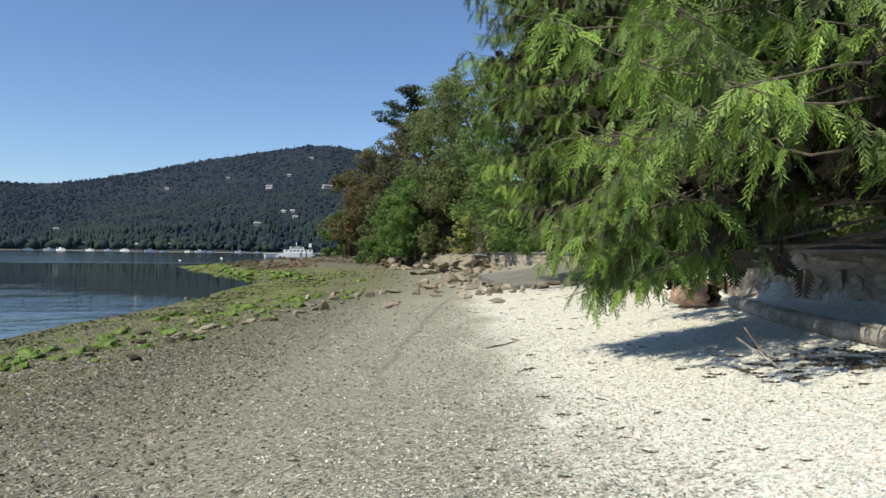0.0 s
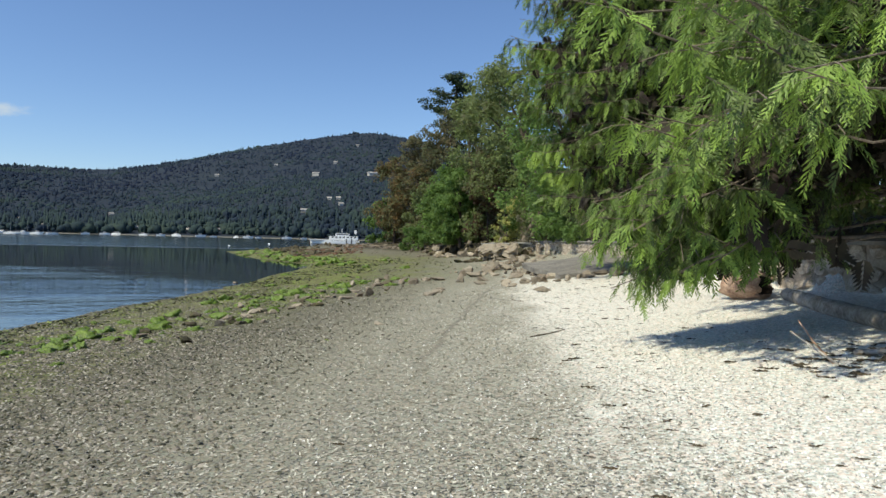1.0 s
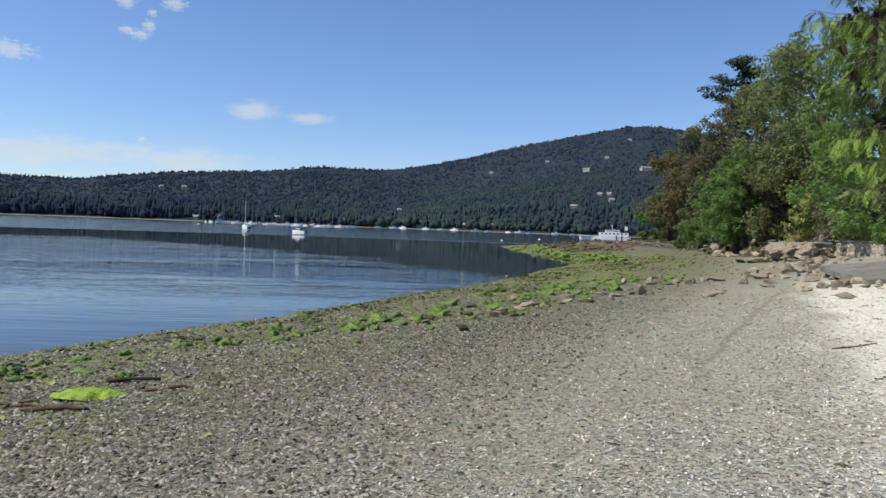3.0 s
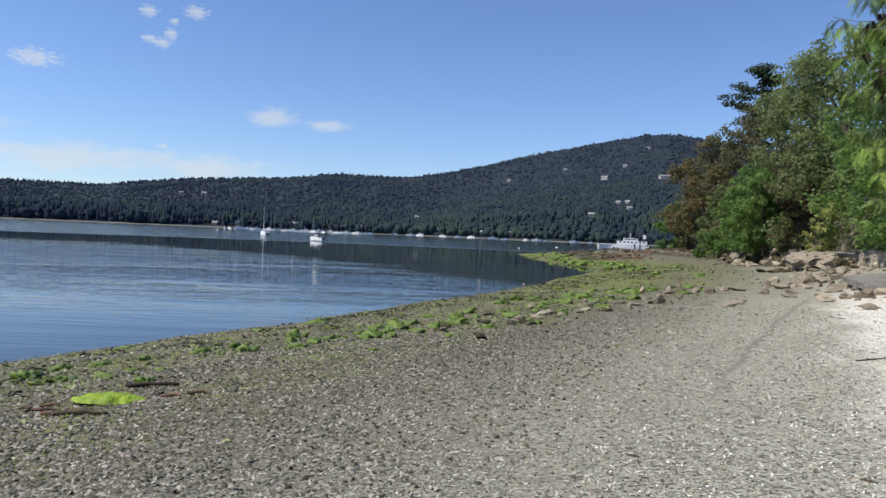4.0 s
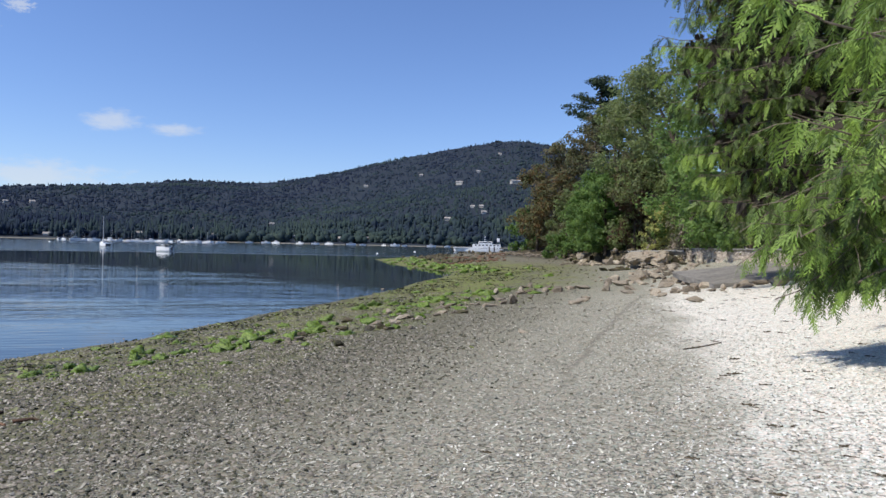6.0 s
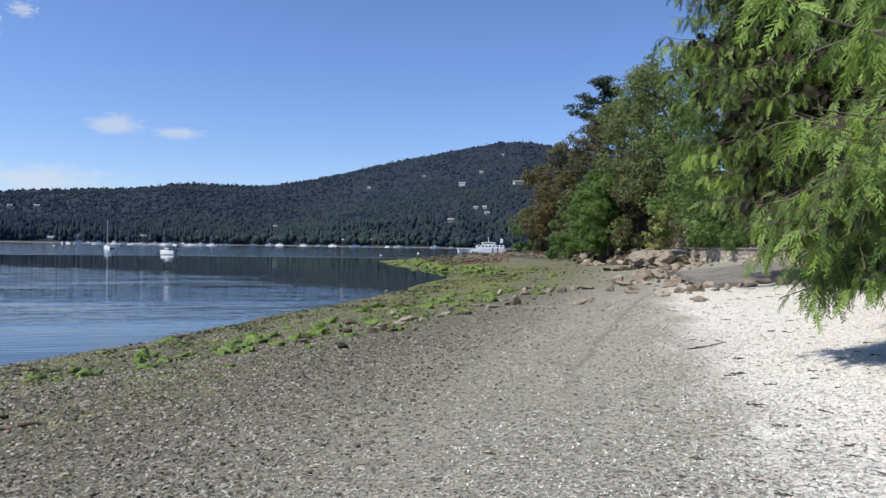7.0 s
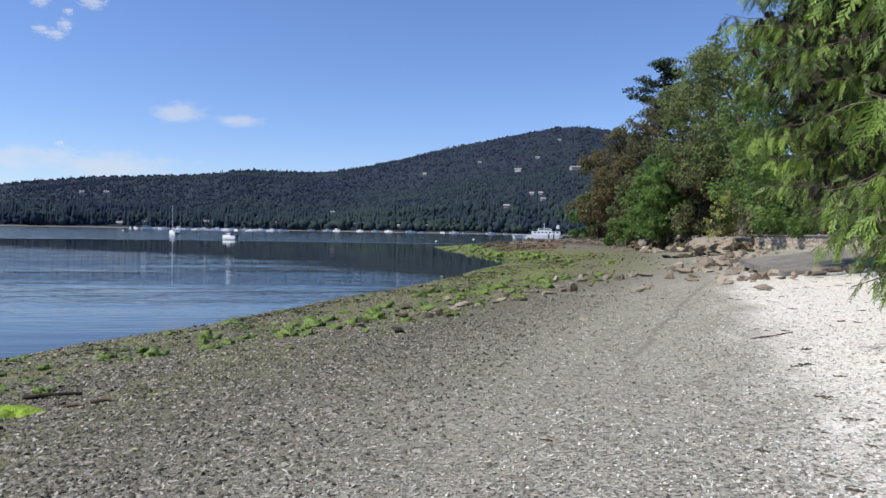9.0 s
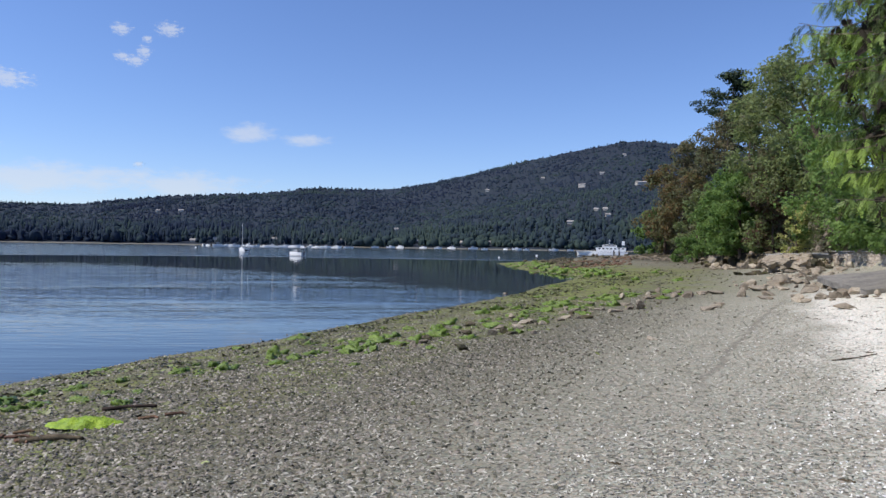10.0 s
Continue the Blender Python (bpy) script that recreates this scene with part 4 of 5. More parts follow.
def motorboat(m, length, label, group=""):
    ob = empty("motorboat", m, label, "motorboat", group)
    part("hull", hull(length, length * 0.36, length * 0.18), M_WHITE, ob)
    bm = bmesh.new()
    box(bm, length * 0.36, length * 0.27, length * 0.15, Matrix.Translation((length * 0.02, 0, length * 0.24)), 0.06)
    for v in bm.verts:
        if v.co.z > length * 0.27 and v.co.x > length * 0.1:
            v.co.x -= length * 0.09
    cabin = part("cabin", bm, M_WHITE, ob)
    part("windscreen", box(bmesh.new(), length * 0.33, length * 0.28, length * 0.05, Matrix.Translation((length * 0.0, 0, length * 0.25)), 0.02), M_DARK, cabin)
    part("outboard_motor", box(bmesh.new(), length * 0.08, length * 0.08, length * 0.2, Matrix.Translation((-length * 0.54, 0, length * 0.12)), 0.05), M_DARK, ob)
    canopy = part("canopy", box(bmesh.new(), length * 0.3, length * 0.3, length * 0.03, Matrix.Translation((-length * 0.3, 0, length * 0.33)), 0.02), M_DARK, ob)
    for sx in (-0.42, -0.2):
        for sy in (-0.13, 0.13):
            part("canopy_post", box(bmesh.new(), 0.06, 0.06, length * 0.18, Matrix.Translation((sx * length, sy * length, length * 0.24)), 0.01), M_ALU, canopy)
    return ob


motorboat(pose(-103.7, 140.4, 0, 0, 0, 172), 4.5, "white motorboat with a dark outboard, moored in the bay")
sailboat(pose(-159, 186, 0, 0, 0, 152), 6.2, 9.4, "white sailboat with a bare mast at anchor", "", 0.17, 0.17)


def marina():
    rnd = random.Random(4)
    yacht = sailboat(pose(-430, 470, 0, 0, 0, 30), 8.5, 9.5, "white sailing yacht moored at the far marina", "boats at the far marina", 0.12, 0.07)
    launch = motorboat(pose(-395, 500, 0, 0, 0, 200), 8.5, "white motor launch moored at the far marina", "boats at the far marina")
    for k in range(34):
        az, r = radians(-43.5 + 11.5 * (k + rnd.random()) / 34), rnd.uniform(600, 690)
        copy_thing(yacht if k % 3 else launch, pose(math.sin(az) * r, math.cos(az) * r, 0, 0, 0, rnd.uniform(0, 360)) @ Matrix.Scale(rnd.uniform(0.85, 1.2), 4))
    for k in range(13):
        az, r = radians(-31.5 + 17 * (k + rnd.random()) / 13), rnd.uniform(860, 950)
        copy_thing(launch, pose(math.sin(az) * r, math.cos(az) * r, 0, 0, 0, rnd.uniform(-40, 40)) @ Matrix.Scale(rnd.uniform(0.9, 1.5), 4))


marina()


def ferry():
    az, r = radians(-12.25), 330
    ob = empty("ferry", pose(math.sin(az) * r, math.cos(az) * r, 0, 0, 0, 12 + 180), "small white ferry with a long open deck and a tall deckhouse", "ferry")
    part("hull", hull(23, 6.2, 1.5, 0.6), M_WHITE, ob)
    part("deck_rail", box(bmesh.new(), 21, 5.4, 0.28, Matrix.Translation((0.4, 0, 1.78)), 0.05), M_WHITE, ob)
    deckhouse = part("deckhouse", box(bmesh.new(), 13.2, 4.6, 1.7, Matrix.Translation((-4.2, 0, 2.75)), 0.2), M_WHITE, ob)
    wheelhouse = part("wheelhouse", box(bmesh.new(), 6.4, 3.8, 1.3, Matrix.Translation((-3.6, 0, 4.2)), 0.2), M_WHITE, ob)
    for k in range(7):
        part("window", box(bmesh.new(), 0.9, 4.66, 0.6, Matrix.Translation((-9.4 + 1.7 * k, 0, 3.1)), 0.03), M_DARK, deckhouse)
    part("wheelhouse_window", box(bmesh.new(), 5.4, 3.86, 0.45, Matrix.Translation((-3.6, 0, 4.4)), 0.03), M_DARK, wheelhouse)
    part("funnel", box(bmesh.new(), 1.3, 1.5, 1.8, Matrix.Translation((-9.6, 0, 5.6)), 0.15), M_WHITE, ob)
    mast_ob = part("mast", tube([(-3.4, 0, 5.2), (-3.4, 0, 6.2), (-3.4, 0, 7.3)], 0.14, 0.1, 8, M_WHITE), None, ob)
    part("radar", box(bmesh.new(), 0.5, 1.8, 0.3, Matrix.Translation((-3.4, 0, 6.6)), 0.04), M_WHITE, mast_ob)
    part("davit", tube([(-10.6, 0, 4), (-11.4, 0, 5.8), (-10.8, 0, 7.4)], 0.12, 0.1, 8, M_DARK), None, ob)


ferry()


def piling(az, r, tall):
    a = radians(az)
    p = empty("mooring_post", Matrix.Translation((math.sin(a) * r, math.cos(a) * r, 0)), "dark wooden mooring post beside the ferry", "post", "mooring posts")
    part("post", tube([(0, 0, -1.8), (0.03, 0, tall / 2), (0, 0.02, tall)], 0.32, 0.26, 9, M_DARKWOOD), None, p)
    part("cap", tube([(0, 0, tall - 0.02), (0, 0, tall + 0.08), (0, 0, tall + 0.14)], 0.3, 0.05, 9, M_DARK), None, p)


for row in ((-14.2, 318, 1.6), (-11.3, 318, 2.3), (-10.9, 319, 2.3)):
    piling(*row)


def buoy(az, r, s):
    a = radians(az)
    ob = empty("mooring_buoy", Matrix.Translation((math.sin(a) * r, math.cos(a) * r, 0)), "small white mooring buoy floating in the bay", "buoy", "buoys")
    bm = bmesh.new()
    bmesh.ops.create_uvsphere(bm, u_segments=12, v_segments=8, radius=s)
    part("float", smooth(bm), M_WHITE, ob)
    part("ring", tube([(0, 0, s * 0.8), (0, 0, s * 1.3), (0, 0, s * 1.5)], s * 0.25, s * 0.2, 6, M_DARK), None, ob)


for row in ((-17.3, 250, 0.45), (-20.3, 190, 0.3), (-44.0, 420, 0.5)):
    buoy(*row)


# ---- clouds ----
def cloud_material(name, scale, thin, seed):
    m = Mat(name)
    tc = m.node("ShaderNodeTexCoord").outputs["Generated"]
    mp = m.node("ShaderNodeMapping")
    m.put(mp.inputs[0], tc)
    mp.inputs["Location"].default_value = (-0.5, -0.5, -0.5)
    ln = m.node("ShaderNodeVectorMath", operation="LENGTH")
    mp2 = m.node("ShaderNodeMapping")
    m.put(mp2.inputs[0], mp.outputs[0])
    mp2.inputs["Scale"].default_value = (2, 0, 2)
    m.put(ln.inputs[0], mp2.outputs[0])
    edge = m.math("SUBTRACT", 1.0, ln.outputs["Value"], clamp=True)
    n = m.noise(scale, 7, 0.68, stretch=(1, 1, 2.6))
    a = m.span(m.math("ADD", m.math("MULTIPLY", n, 1.0), m.math("MULTIPLY", edge, 0.55)), 0.64, 0.98)
    em = m.node("ShaderNodeEmission")
    em.inputs[0].default_value = (0.86, 0.91, 1.0, 1)
    em.inputs[1].default_value = 0.8
    tr = m.node("ShaderNodeBsdfTransparent")
    mx = m.node("ShaderNodeMixShader")
    m.put(mx.inputs[0], m.math("MULTIPLY", a, thin))
    m.put(mx.inputs[1], tr.outputs[0])
    m.put(mx.inputs[2], em.outputs[0])
    m.put(m.out.inputs[0], mx.outputs[0])
    return m.m


M_CLOUD = cloud_material("cloud", 0.026, 0.55, 1)
M_VEIL = cloud_material("thin_cloud", 0.0036, 0.55, 2)


def cloud(az, el, wide, tall, mat, label):
    r = 4300
    a, e = radians(az), radians(el)
    bm = bmesh.new()
    w, h = r * math.tan(radians(wide / 2)), r * math.tan(radians(tall / 2))
    n = 8
    grid = [[bm.verts.new((w * (2 * i / n - 1), 40 * math.cos(2.2 * (2 * i / n - 1)), h * (2 * j / 4 - 1))) for i in range(n + 1)] for j in range(5)]
    for j in range(4):
        for i in range(n):
            bm.faces.new((grid[j][i], grid[j][i + 1], grid[j + 1][i + 1], grid[j + 1][i]))
    ob = part("cloud", bm, mat)
    ob.matrix_world = pose(math.sin(a) * math.cos(e) * r, math.cos(a) * math.cos(e) * r, math.sin(e) * r, 0, 0, -az)
    ob.visible_shadow = False
    tagged(ob, label, "cloud", "clouds", "structure")


for row in ((-46.1, 15.75, 2.9, 1.7), (-47.8, 14.0, 1.6, 1.5), (-47.6, 14.9, 1.1, 0.9), (-48.4, 13.3, 2.2, 1.3), (-49.3, 13.5, 1.8, 1.1), (-49.4, 15.4, 2.2, 1.5), (-56.6, 11.1, 5.2, 2.2), (-48.1, 5.8, 1.1, 0.7)):
    cloud(*row, M_CLOUD, "small white puff of cloud in the blue sky")
for row in ((-40.0, 8.8, 6.6, 2.4), (-35.6, 8.4, 6.4, 1.5), (-54, 4.7, 22, 3.4), (-44.5, 4.6, 13, 3.2), (-60, 6.5, 9, 1.5)):
    cloud(*row, M_VEIL, "thin veil of white cloud low over the hills")


# ---- stones ----
def rock_mesh(seed, flat=0.6, jag=0.35, sub=3):
    """An angular stone about 1 across, its foot at z = 0."""
    rnd = random.Random(seed)
    bm = bmesh.new()
    bmesh.ops.create_icosphere(bm, subdivisions=sub, radius=0.5)
    off = Vector([rnd.uniform(0, 50) for _ in range(3)])
    planes = [(Vector((rnd.gauss(0, 1), rnd.gauss(0, 1), rnd.gauss(0, 1.0))).normalized(), rnd.uniform(0.2, 0.36)) for _ in range(12)]
    for v in bm.verts:
        d = v.co.normalized()
        p = d * (0.5 + jag * 0.3 * noise.noise(d * 1.6 + off))
        for n, k in planes:
            over = p.dot(n) - k
            if over > 0:
                p -= n * over * 0.98
        p += d * (0.02 * noise.noise(d * 6 + off))
        v.co = Vector((p.x, p.y, (p.z + 0.25) * flat))
    me = bpy.data.meshes.new("rock")
    bm.to_mesh(me)
    bm.free()
    return me


ROCKS = [rock_mesh(k, 0.42 + 0.06 * (k % 5), 0.55) for k in range(11)]
for me in ROCKS:
    me.materials.append(M_ROCK)
COARSE = [rock_mesh(k, 0.42 + 0.06 * (k % 5), 0.55, 2) for k in range(11)]
WET_ROCKS = [me.copy() for me in ROCKS]
for me in WET_ROCKS:
    me.materials.clear()
    me.materials.append(M_WETROCK)


def rock(x, y, size, seed, dark=False, label="", group="stones on the beach", squash=1.0):
    rnd = random.Random(seed)
    ob = new("rock", (WET_ROCKS if dark else ROCKS)[seed % len(ROCKS)])
    k = size / 0.7
    ob.matrix_world = pose(x, y, gz(x, y) - 0.04 * size, rnd.uniform(-8, 8), rnd.uniform(-8, 8), rnd.uniform(0, 360)) @ Matrix.Diagonal((k, k * rnd.uniform(0.5, 0.9), k * squash * rnd.uniform(0.7, 1.2), 1))
    tagged(ob, label or ("dark weedy rock on the low shore" if dark else "grey-brown stone lying on the beach"), "rock", group)


ROCK_ROWS = [(-14.23, 39.6, 0.33), (-7.87, 19.0, 0.42), (-6.94, 16.4, 0.28), (-5.68, 13.2, 0.26), (-7.62, 21.7, 0.36), (-6.58, 17.8, 0.3), (-5.77, 16.4, 0.27), (-5.16, 16.3, 0.2),
             (-5.76, 18.9, 0.28), (-5.53, 20.0, 0.28), (-6.17, 22.8, 0.34), (-4.99, 20.8, 0.38), (-5.33, 24.0, 0.31), (-4.64, 22.95, 0.42), (-4.32, 23.9, 0.28), (-3.93, 24.0, 0.37),
             (-4.64, 29.5, 0.45), (-4.25, 30.1, 0.46), (-5.89, 31, 0.45), (-3.69, 31, 0.37), (-3.16, 30.2, 0.6), (-1.66, 23.8, 0.48), (-1.83, 22.7, 0.46), (-1.57, 24.9, 0.34), (-2.1, 31.9, 0.58),
             (-1.21, 34.6, 0.5), (-0.69, 33.6, 0.38), (-0.15, 27.1, 0.46)]
for k, (x, y, w) in enumerate(ROCK_ROWS):
    rock(x, y, w, k, dark=k in (1, 2, 3, 11, 17))
rock(-2.23, 14.8, 0.34, 4, label="flat grey stone half sunk in the pebbles", squash=0.35)
rock(1.69, 20.7, 0.8, 7, label="long flat tan boulder on the shells", squash=0.36)
rnd = random.Random(7)
# the line of stones that runs along the middle of the beach
for k in range(75):
    y = rnd.uniform(13.5, 36)
    x = -7.1 + 3.6 * (y - 13.5) / 21 + rnd.gauss(0, 0.7)
    rock(x, y, (0.09 + 0.24 * rnd.random() ** 2) * (0.8 + y / 60), 100 + k, dark=rnd.random() < 0.2)
# stones heaped before the wall and the ramp
for k in range(120):
    y = rnd.uniform(29.5, 60)
    x = min(np.interp(y, WALL_Y, WALL_X) - 0.5, rnd.gauss(np.interp(y, [29, 60], [1.2, 2.2]), 1.3))
    rock(x, y, 0.2 + 0.6 * rnd.random() ** 1.6, 300 + k, label="pale broken stone heaped below the sea wall")
# a row of stones at the lip of the ramp
for k in range(34):
    rock(rnd.uniform(0.6, 4.4), rnd.gauss(25.2, 0.9), 0.16 + 0.4 * rnd.random() ** 1.5, 640 + k, label="pale broken stone at the lip of the ramp")
# boulders stacked against the cut bank below the trees
for k in range(64):
    y = 60 + 22 * rnd.random() ** 1.2
    x = float(np.interp(y, WALL_Y, WALL_X)) + rnd.uniform(-1.3, 0.35)
    rock(x, y, rnd.uniform(0.5, 1.25), 900 + k, dark=rnd.random() < 0.35, label="rough boulder stacked against the cut bank", group="boulders below the trees", squash=1.25)


def rubble(name, places, mat, label):
    """Stones too far and too many to tell apart, as one mesh."""
    src = COARSE
    pieces = []
    for k, (x, y, size) in enumerate(places):
        me = src[k % len(src)]
        v = np.empty(len(me.vertices) * 3, np.float32)
        me.vertices.foreach_get("co", v)
        t = np.empty(len(me.polygons) * 3, np.int32)
        me.polygons.foreach_get("vertices", t)
        a = k * 2.4
        v = v.reshape(-1, 3) * size * np.array([1.1, rnd.uniform(0.6, 1), rnd.uniform(0.6, 1)])
        v = np.column_stack([v[:, 0] * math.cos(a) - v[:, 1] * math.sin(a), v[:, 0] * math.sin(a) + v[:, 1] * math.cos(a), v[:, 2]]) + np.array([x, y, gz(x, y) - 0.05])
        pieces.append((v, t.reshape(-1, 3)))
    v, f = join(pieces)
    tagged(part(name, mesh_of(name, v, f, (mat,)), None), label, "rocks", kind="stuff")


far_rocks = []
for k in range(90):
    y = rnd.uniform(62, 95)
    far_rocks.append((float(np.interp(y, WALL_Y, WALL_X)) - abs(rnd.gauss(0, 1.5)) + 0.5, y, rnd.uniform(0.25, 0.95)))
for k in range(130):
    y = rnd.uniform(93, 121)
    far_rocks.append((np.interp(y, WALL_Y, WALL_X) - abs(rnd.gauss(0, 3.0)) + 0.5, y, rnd.uniform(0.3, 1.1)))
for k in range(220):
    y = rnd.uniform(80, 120)
    far_rocks.append((np.interp(y, WALL_Y, WALL_X) - 9 * rnd.random() ** 1.4, y, rnd.uniform(0.15, 0.6)))
rubble("shore_rubble", far_rocks, M_ROCK, "grey rubble along the rocky point")
far_rocks = []
for k in range(170):
    u = rnd.random()
    far_rocks.append((-21 - 19 * u * rnd.random() + rnd.gauss(0, 2.0), 84 + 34 * u + rnd.gauss(0, 1.5), rnd.uniform(0.4, 1.5)))
for k in range(420):
    y = rnd.uniform(16, 100)
    far_rocks.append((np.interp(y, SHORE_Y, SHORE_X) + rnd.uniform(0.2, 9), y, rnd.uniform(0.08, 0.26) * (0.8 + y / 90)))
wrack = []
for k in range(420):
    az, d = radians(rnd.uniform(-15.5, -10.0)), rnd.uniform(84, 106)
    wrack.append((math.sin(az) * d, math.cos(az) * d, rnd.uniform(0.2, 0.75)))
small = []
for k in range(420):
    y = rnd.uniform(12, 37)
    small.append((-7.3 + 3.7 * (y - 13.5) / 21 + rnd.gauss(0, 1.0), y, 0.05 + 0.11 * rnd.random() ** 2))
for k in range(110):
    small.append((rnd.gauss(1.2, 1.3), rnd.uniform(33, 54), 0.14 + 0.42 * rnd.random() ** 1.5))
for k in range(260):
    y = rnd.uniform(27, 50)
    small.append((min(np.interp(y, WALL_Y, WALL_X) - 0.3, rnd.gauss(1.8, 1.8)), y, 0.08 + 0.2 * rnd.random() ** 2))
rubble("cobbles", small, M_ROCK, "small tan stones strewn between the larger ones")
rubble("weedy_rubble", far_rocks, M_WETROCK, "dark weed-covered rocks on the low shore")
rubble("wrack_rubble", wrack, M_WRACK, "stones under brown wrack on the rocky point")


# ---- weed ----
def weed_mesh(seed, flat):
    rnd = random.Random(seed)
    bm = bmesh.new()
    bmesh.ops.create_icosphere(bm, subdivisions=3, radius=0.5)
    off = Vector([rnd.uniform(0, 50) for _ in range(3)])
    for v in bm.verts:
        d = v.co.normalized()
        p = d * (0.5 + 0.4 * noise.noise(d * 2.2 + off) + 0.24 * noise.noise(d * 5 + off) + 0.12 * noise.noise(d * 12 + off))
        v.co = Vector((p.x, p.y, max(-0.05, p.z) * flat))
    for f in bm.faces:
        f.smooth = True
    me = bpy.data.meshes.new("weed")
    bm.to_mesh(me)
    bm.free()
    return me


WEEDS = [weed_mesh(k, 0.6) for k in range(6)]
for me in WEEDS:
    me.materials.append(M_WEED)


def weed(x, y, size, seed):
    rnd = random.Random(seed)
    ob = new("seaweed_clump", WEEDS[seed % len(WEEDS)])
    ob.matrix_world = pose(x, y, gz(x, y) - 0.01, 0, 0, rnd.uniform(0, 360)) @ Matrix.Diagonal((size * 1.15, size * rnd.uniform(0.6, 1), size * rnd.uniform(0.7, 1.4), 1))
    tagged(ob, "bright green sea lettuce clump on a low stone", "seaweed", "seaweed clumps")


WEED_ROWS = [(-10.4, 6.9, 0.4), (-10.7, 7.65, 0.26), (-12.35, 10.25, 0.32), (-9.93, 9.95, 0.31), (-10.4, 10.8, 0.2), (-9.16, 10.3, 0.34), (-8.2, 7.14, 0.25), (-9.35, 11.8, 0.32), (-12.1, 16.5, 0.5),
             (-12, 13.9, 0.32), (-8.74, 13.5, 0.25), (-8.4, 13.6, 0.26), (-8.5, 14.7, 0.45), (-7.44, 14.6, 0.46), (-7.96, 16.4, 0.28), (-6.89, 18.2, 0.45), (-7.1, 24, 0.52), (-9.55, 6.8, 0.18)]
for k, row in enumerate(WEED_ROWS):
    weed(*row, k)
for k in range(190):
    y = 5 + 29 * rnd.random() ** 0.8
    weed(-9.4 + 3.4 * (y - 5) / 29 + rnd.gauss(0, 1.0 + y * 0.02), y, (0.08 + 0.3 * rnd.random() ** 2) * (0.7 + y / 40), 30 + k)
for k in range(30):
    y = rnd.uniform(32, 100)
    weed(np.interp(y, SHORE_Y, SHORE_X) + rnd.uniform(0.5, 10), y, rnd.uniform(0.15, 0.6), 200 + k)


# bright weed along the water at the rocky point
for k in range(55):
    y = rnd.uniform(64, 108)
    weed(float(np.interp(y, SHORE_Y, SHORE_X)) + rnd.uniform(0.4, 5.5), y, rnd.uniform(0.35, 1.0), 300 + k)


def weed_mat():
    """The big bright sheet of weed draped over a plank at the low edge."""
    bm = bmesh.new()
    n, k = 26, 12
    g = []
    for i in range(n + 1):
        u = i / n
        row = []
        for j in range(k + 1):
            v = 2 * j / k - 1
            w = 0.3 * math.sin(math.pi * min(1, max(0, u * 0.96 + 0.03))) ** 0.6 * (1 + 0.45 * noise.noise(Vector((u * 9, v * 2, 1))) + 0.2 * noise.noise(Vector((u * 25, v, 5))))
            h = 0.13 * math.sin(math.pi * u) ** 0.8 * (1 - v * v) ** 0.8 + 0.055 * noise.noise(Vector((u * 11, v * 4, 3))) * (1 - v * v) + 0.02 * noise.noise(Vector((u * 30, v * 9, 7)))
            row.append(bm.verts.new((-0.52 + 1.04 * u, w * v, h - 0.01)))
        g.append(row)
    for i in range(n):
        for j in range(k):
            f = bm.faces.new((g[i][j], g[i + 1][j], g[i + 1][j + 1], g[i][j + 1]))
            f.smooth = True
    ob = part("seaweed_sheet", bm, M_BRIGHTWEED)
    ob.matrix_world = pose(-7.45, 6.02, gz(-7.45, 6.02) + 0.012, -4, 2, 34) @ Matrix.Diagonal((0.92, 0.85, 0.8, 1))
    tagged(ob, "vivid green sheet of sea lettuce draped on the shore", "seaweed")


weed_mat()


# ---- the sea wall ----
def stone_mesh(seed):
    """A rough field stone, about 1 x 1 x 1, centred."""
    me = rock_mesh(seed + 40, 1.0, 0.25, 2)
    for v in me.vertices:
        v.co = Vector((v.co.x * 1.25, v.co.y * 1.2, (v.co.z - 0.25) * 1.3))
    me.materials.append(M_WALLSTONE)
    return me


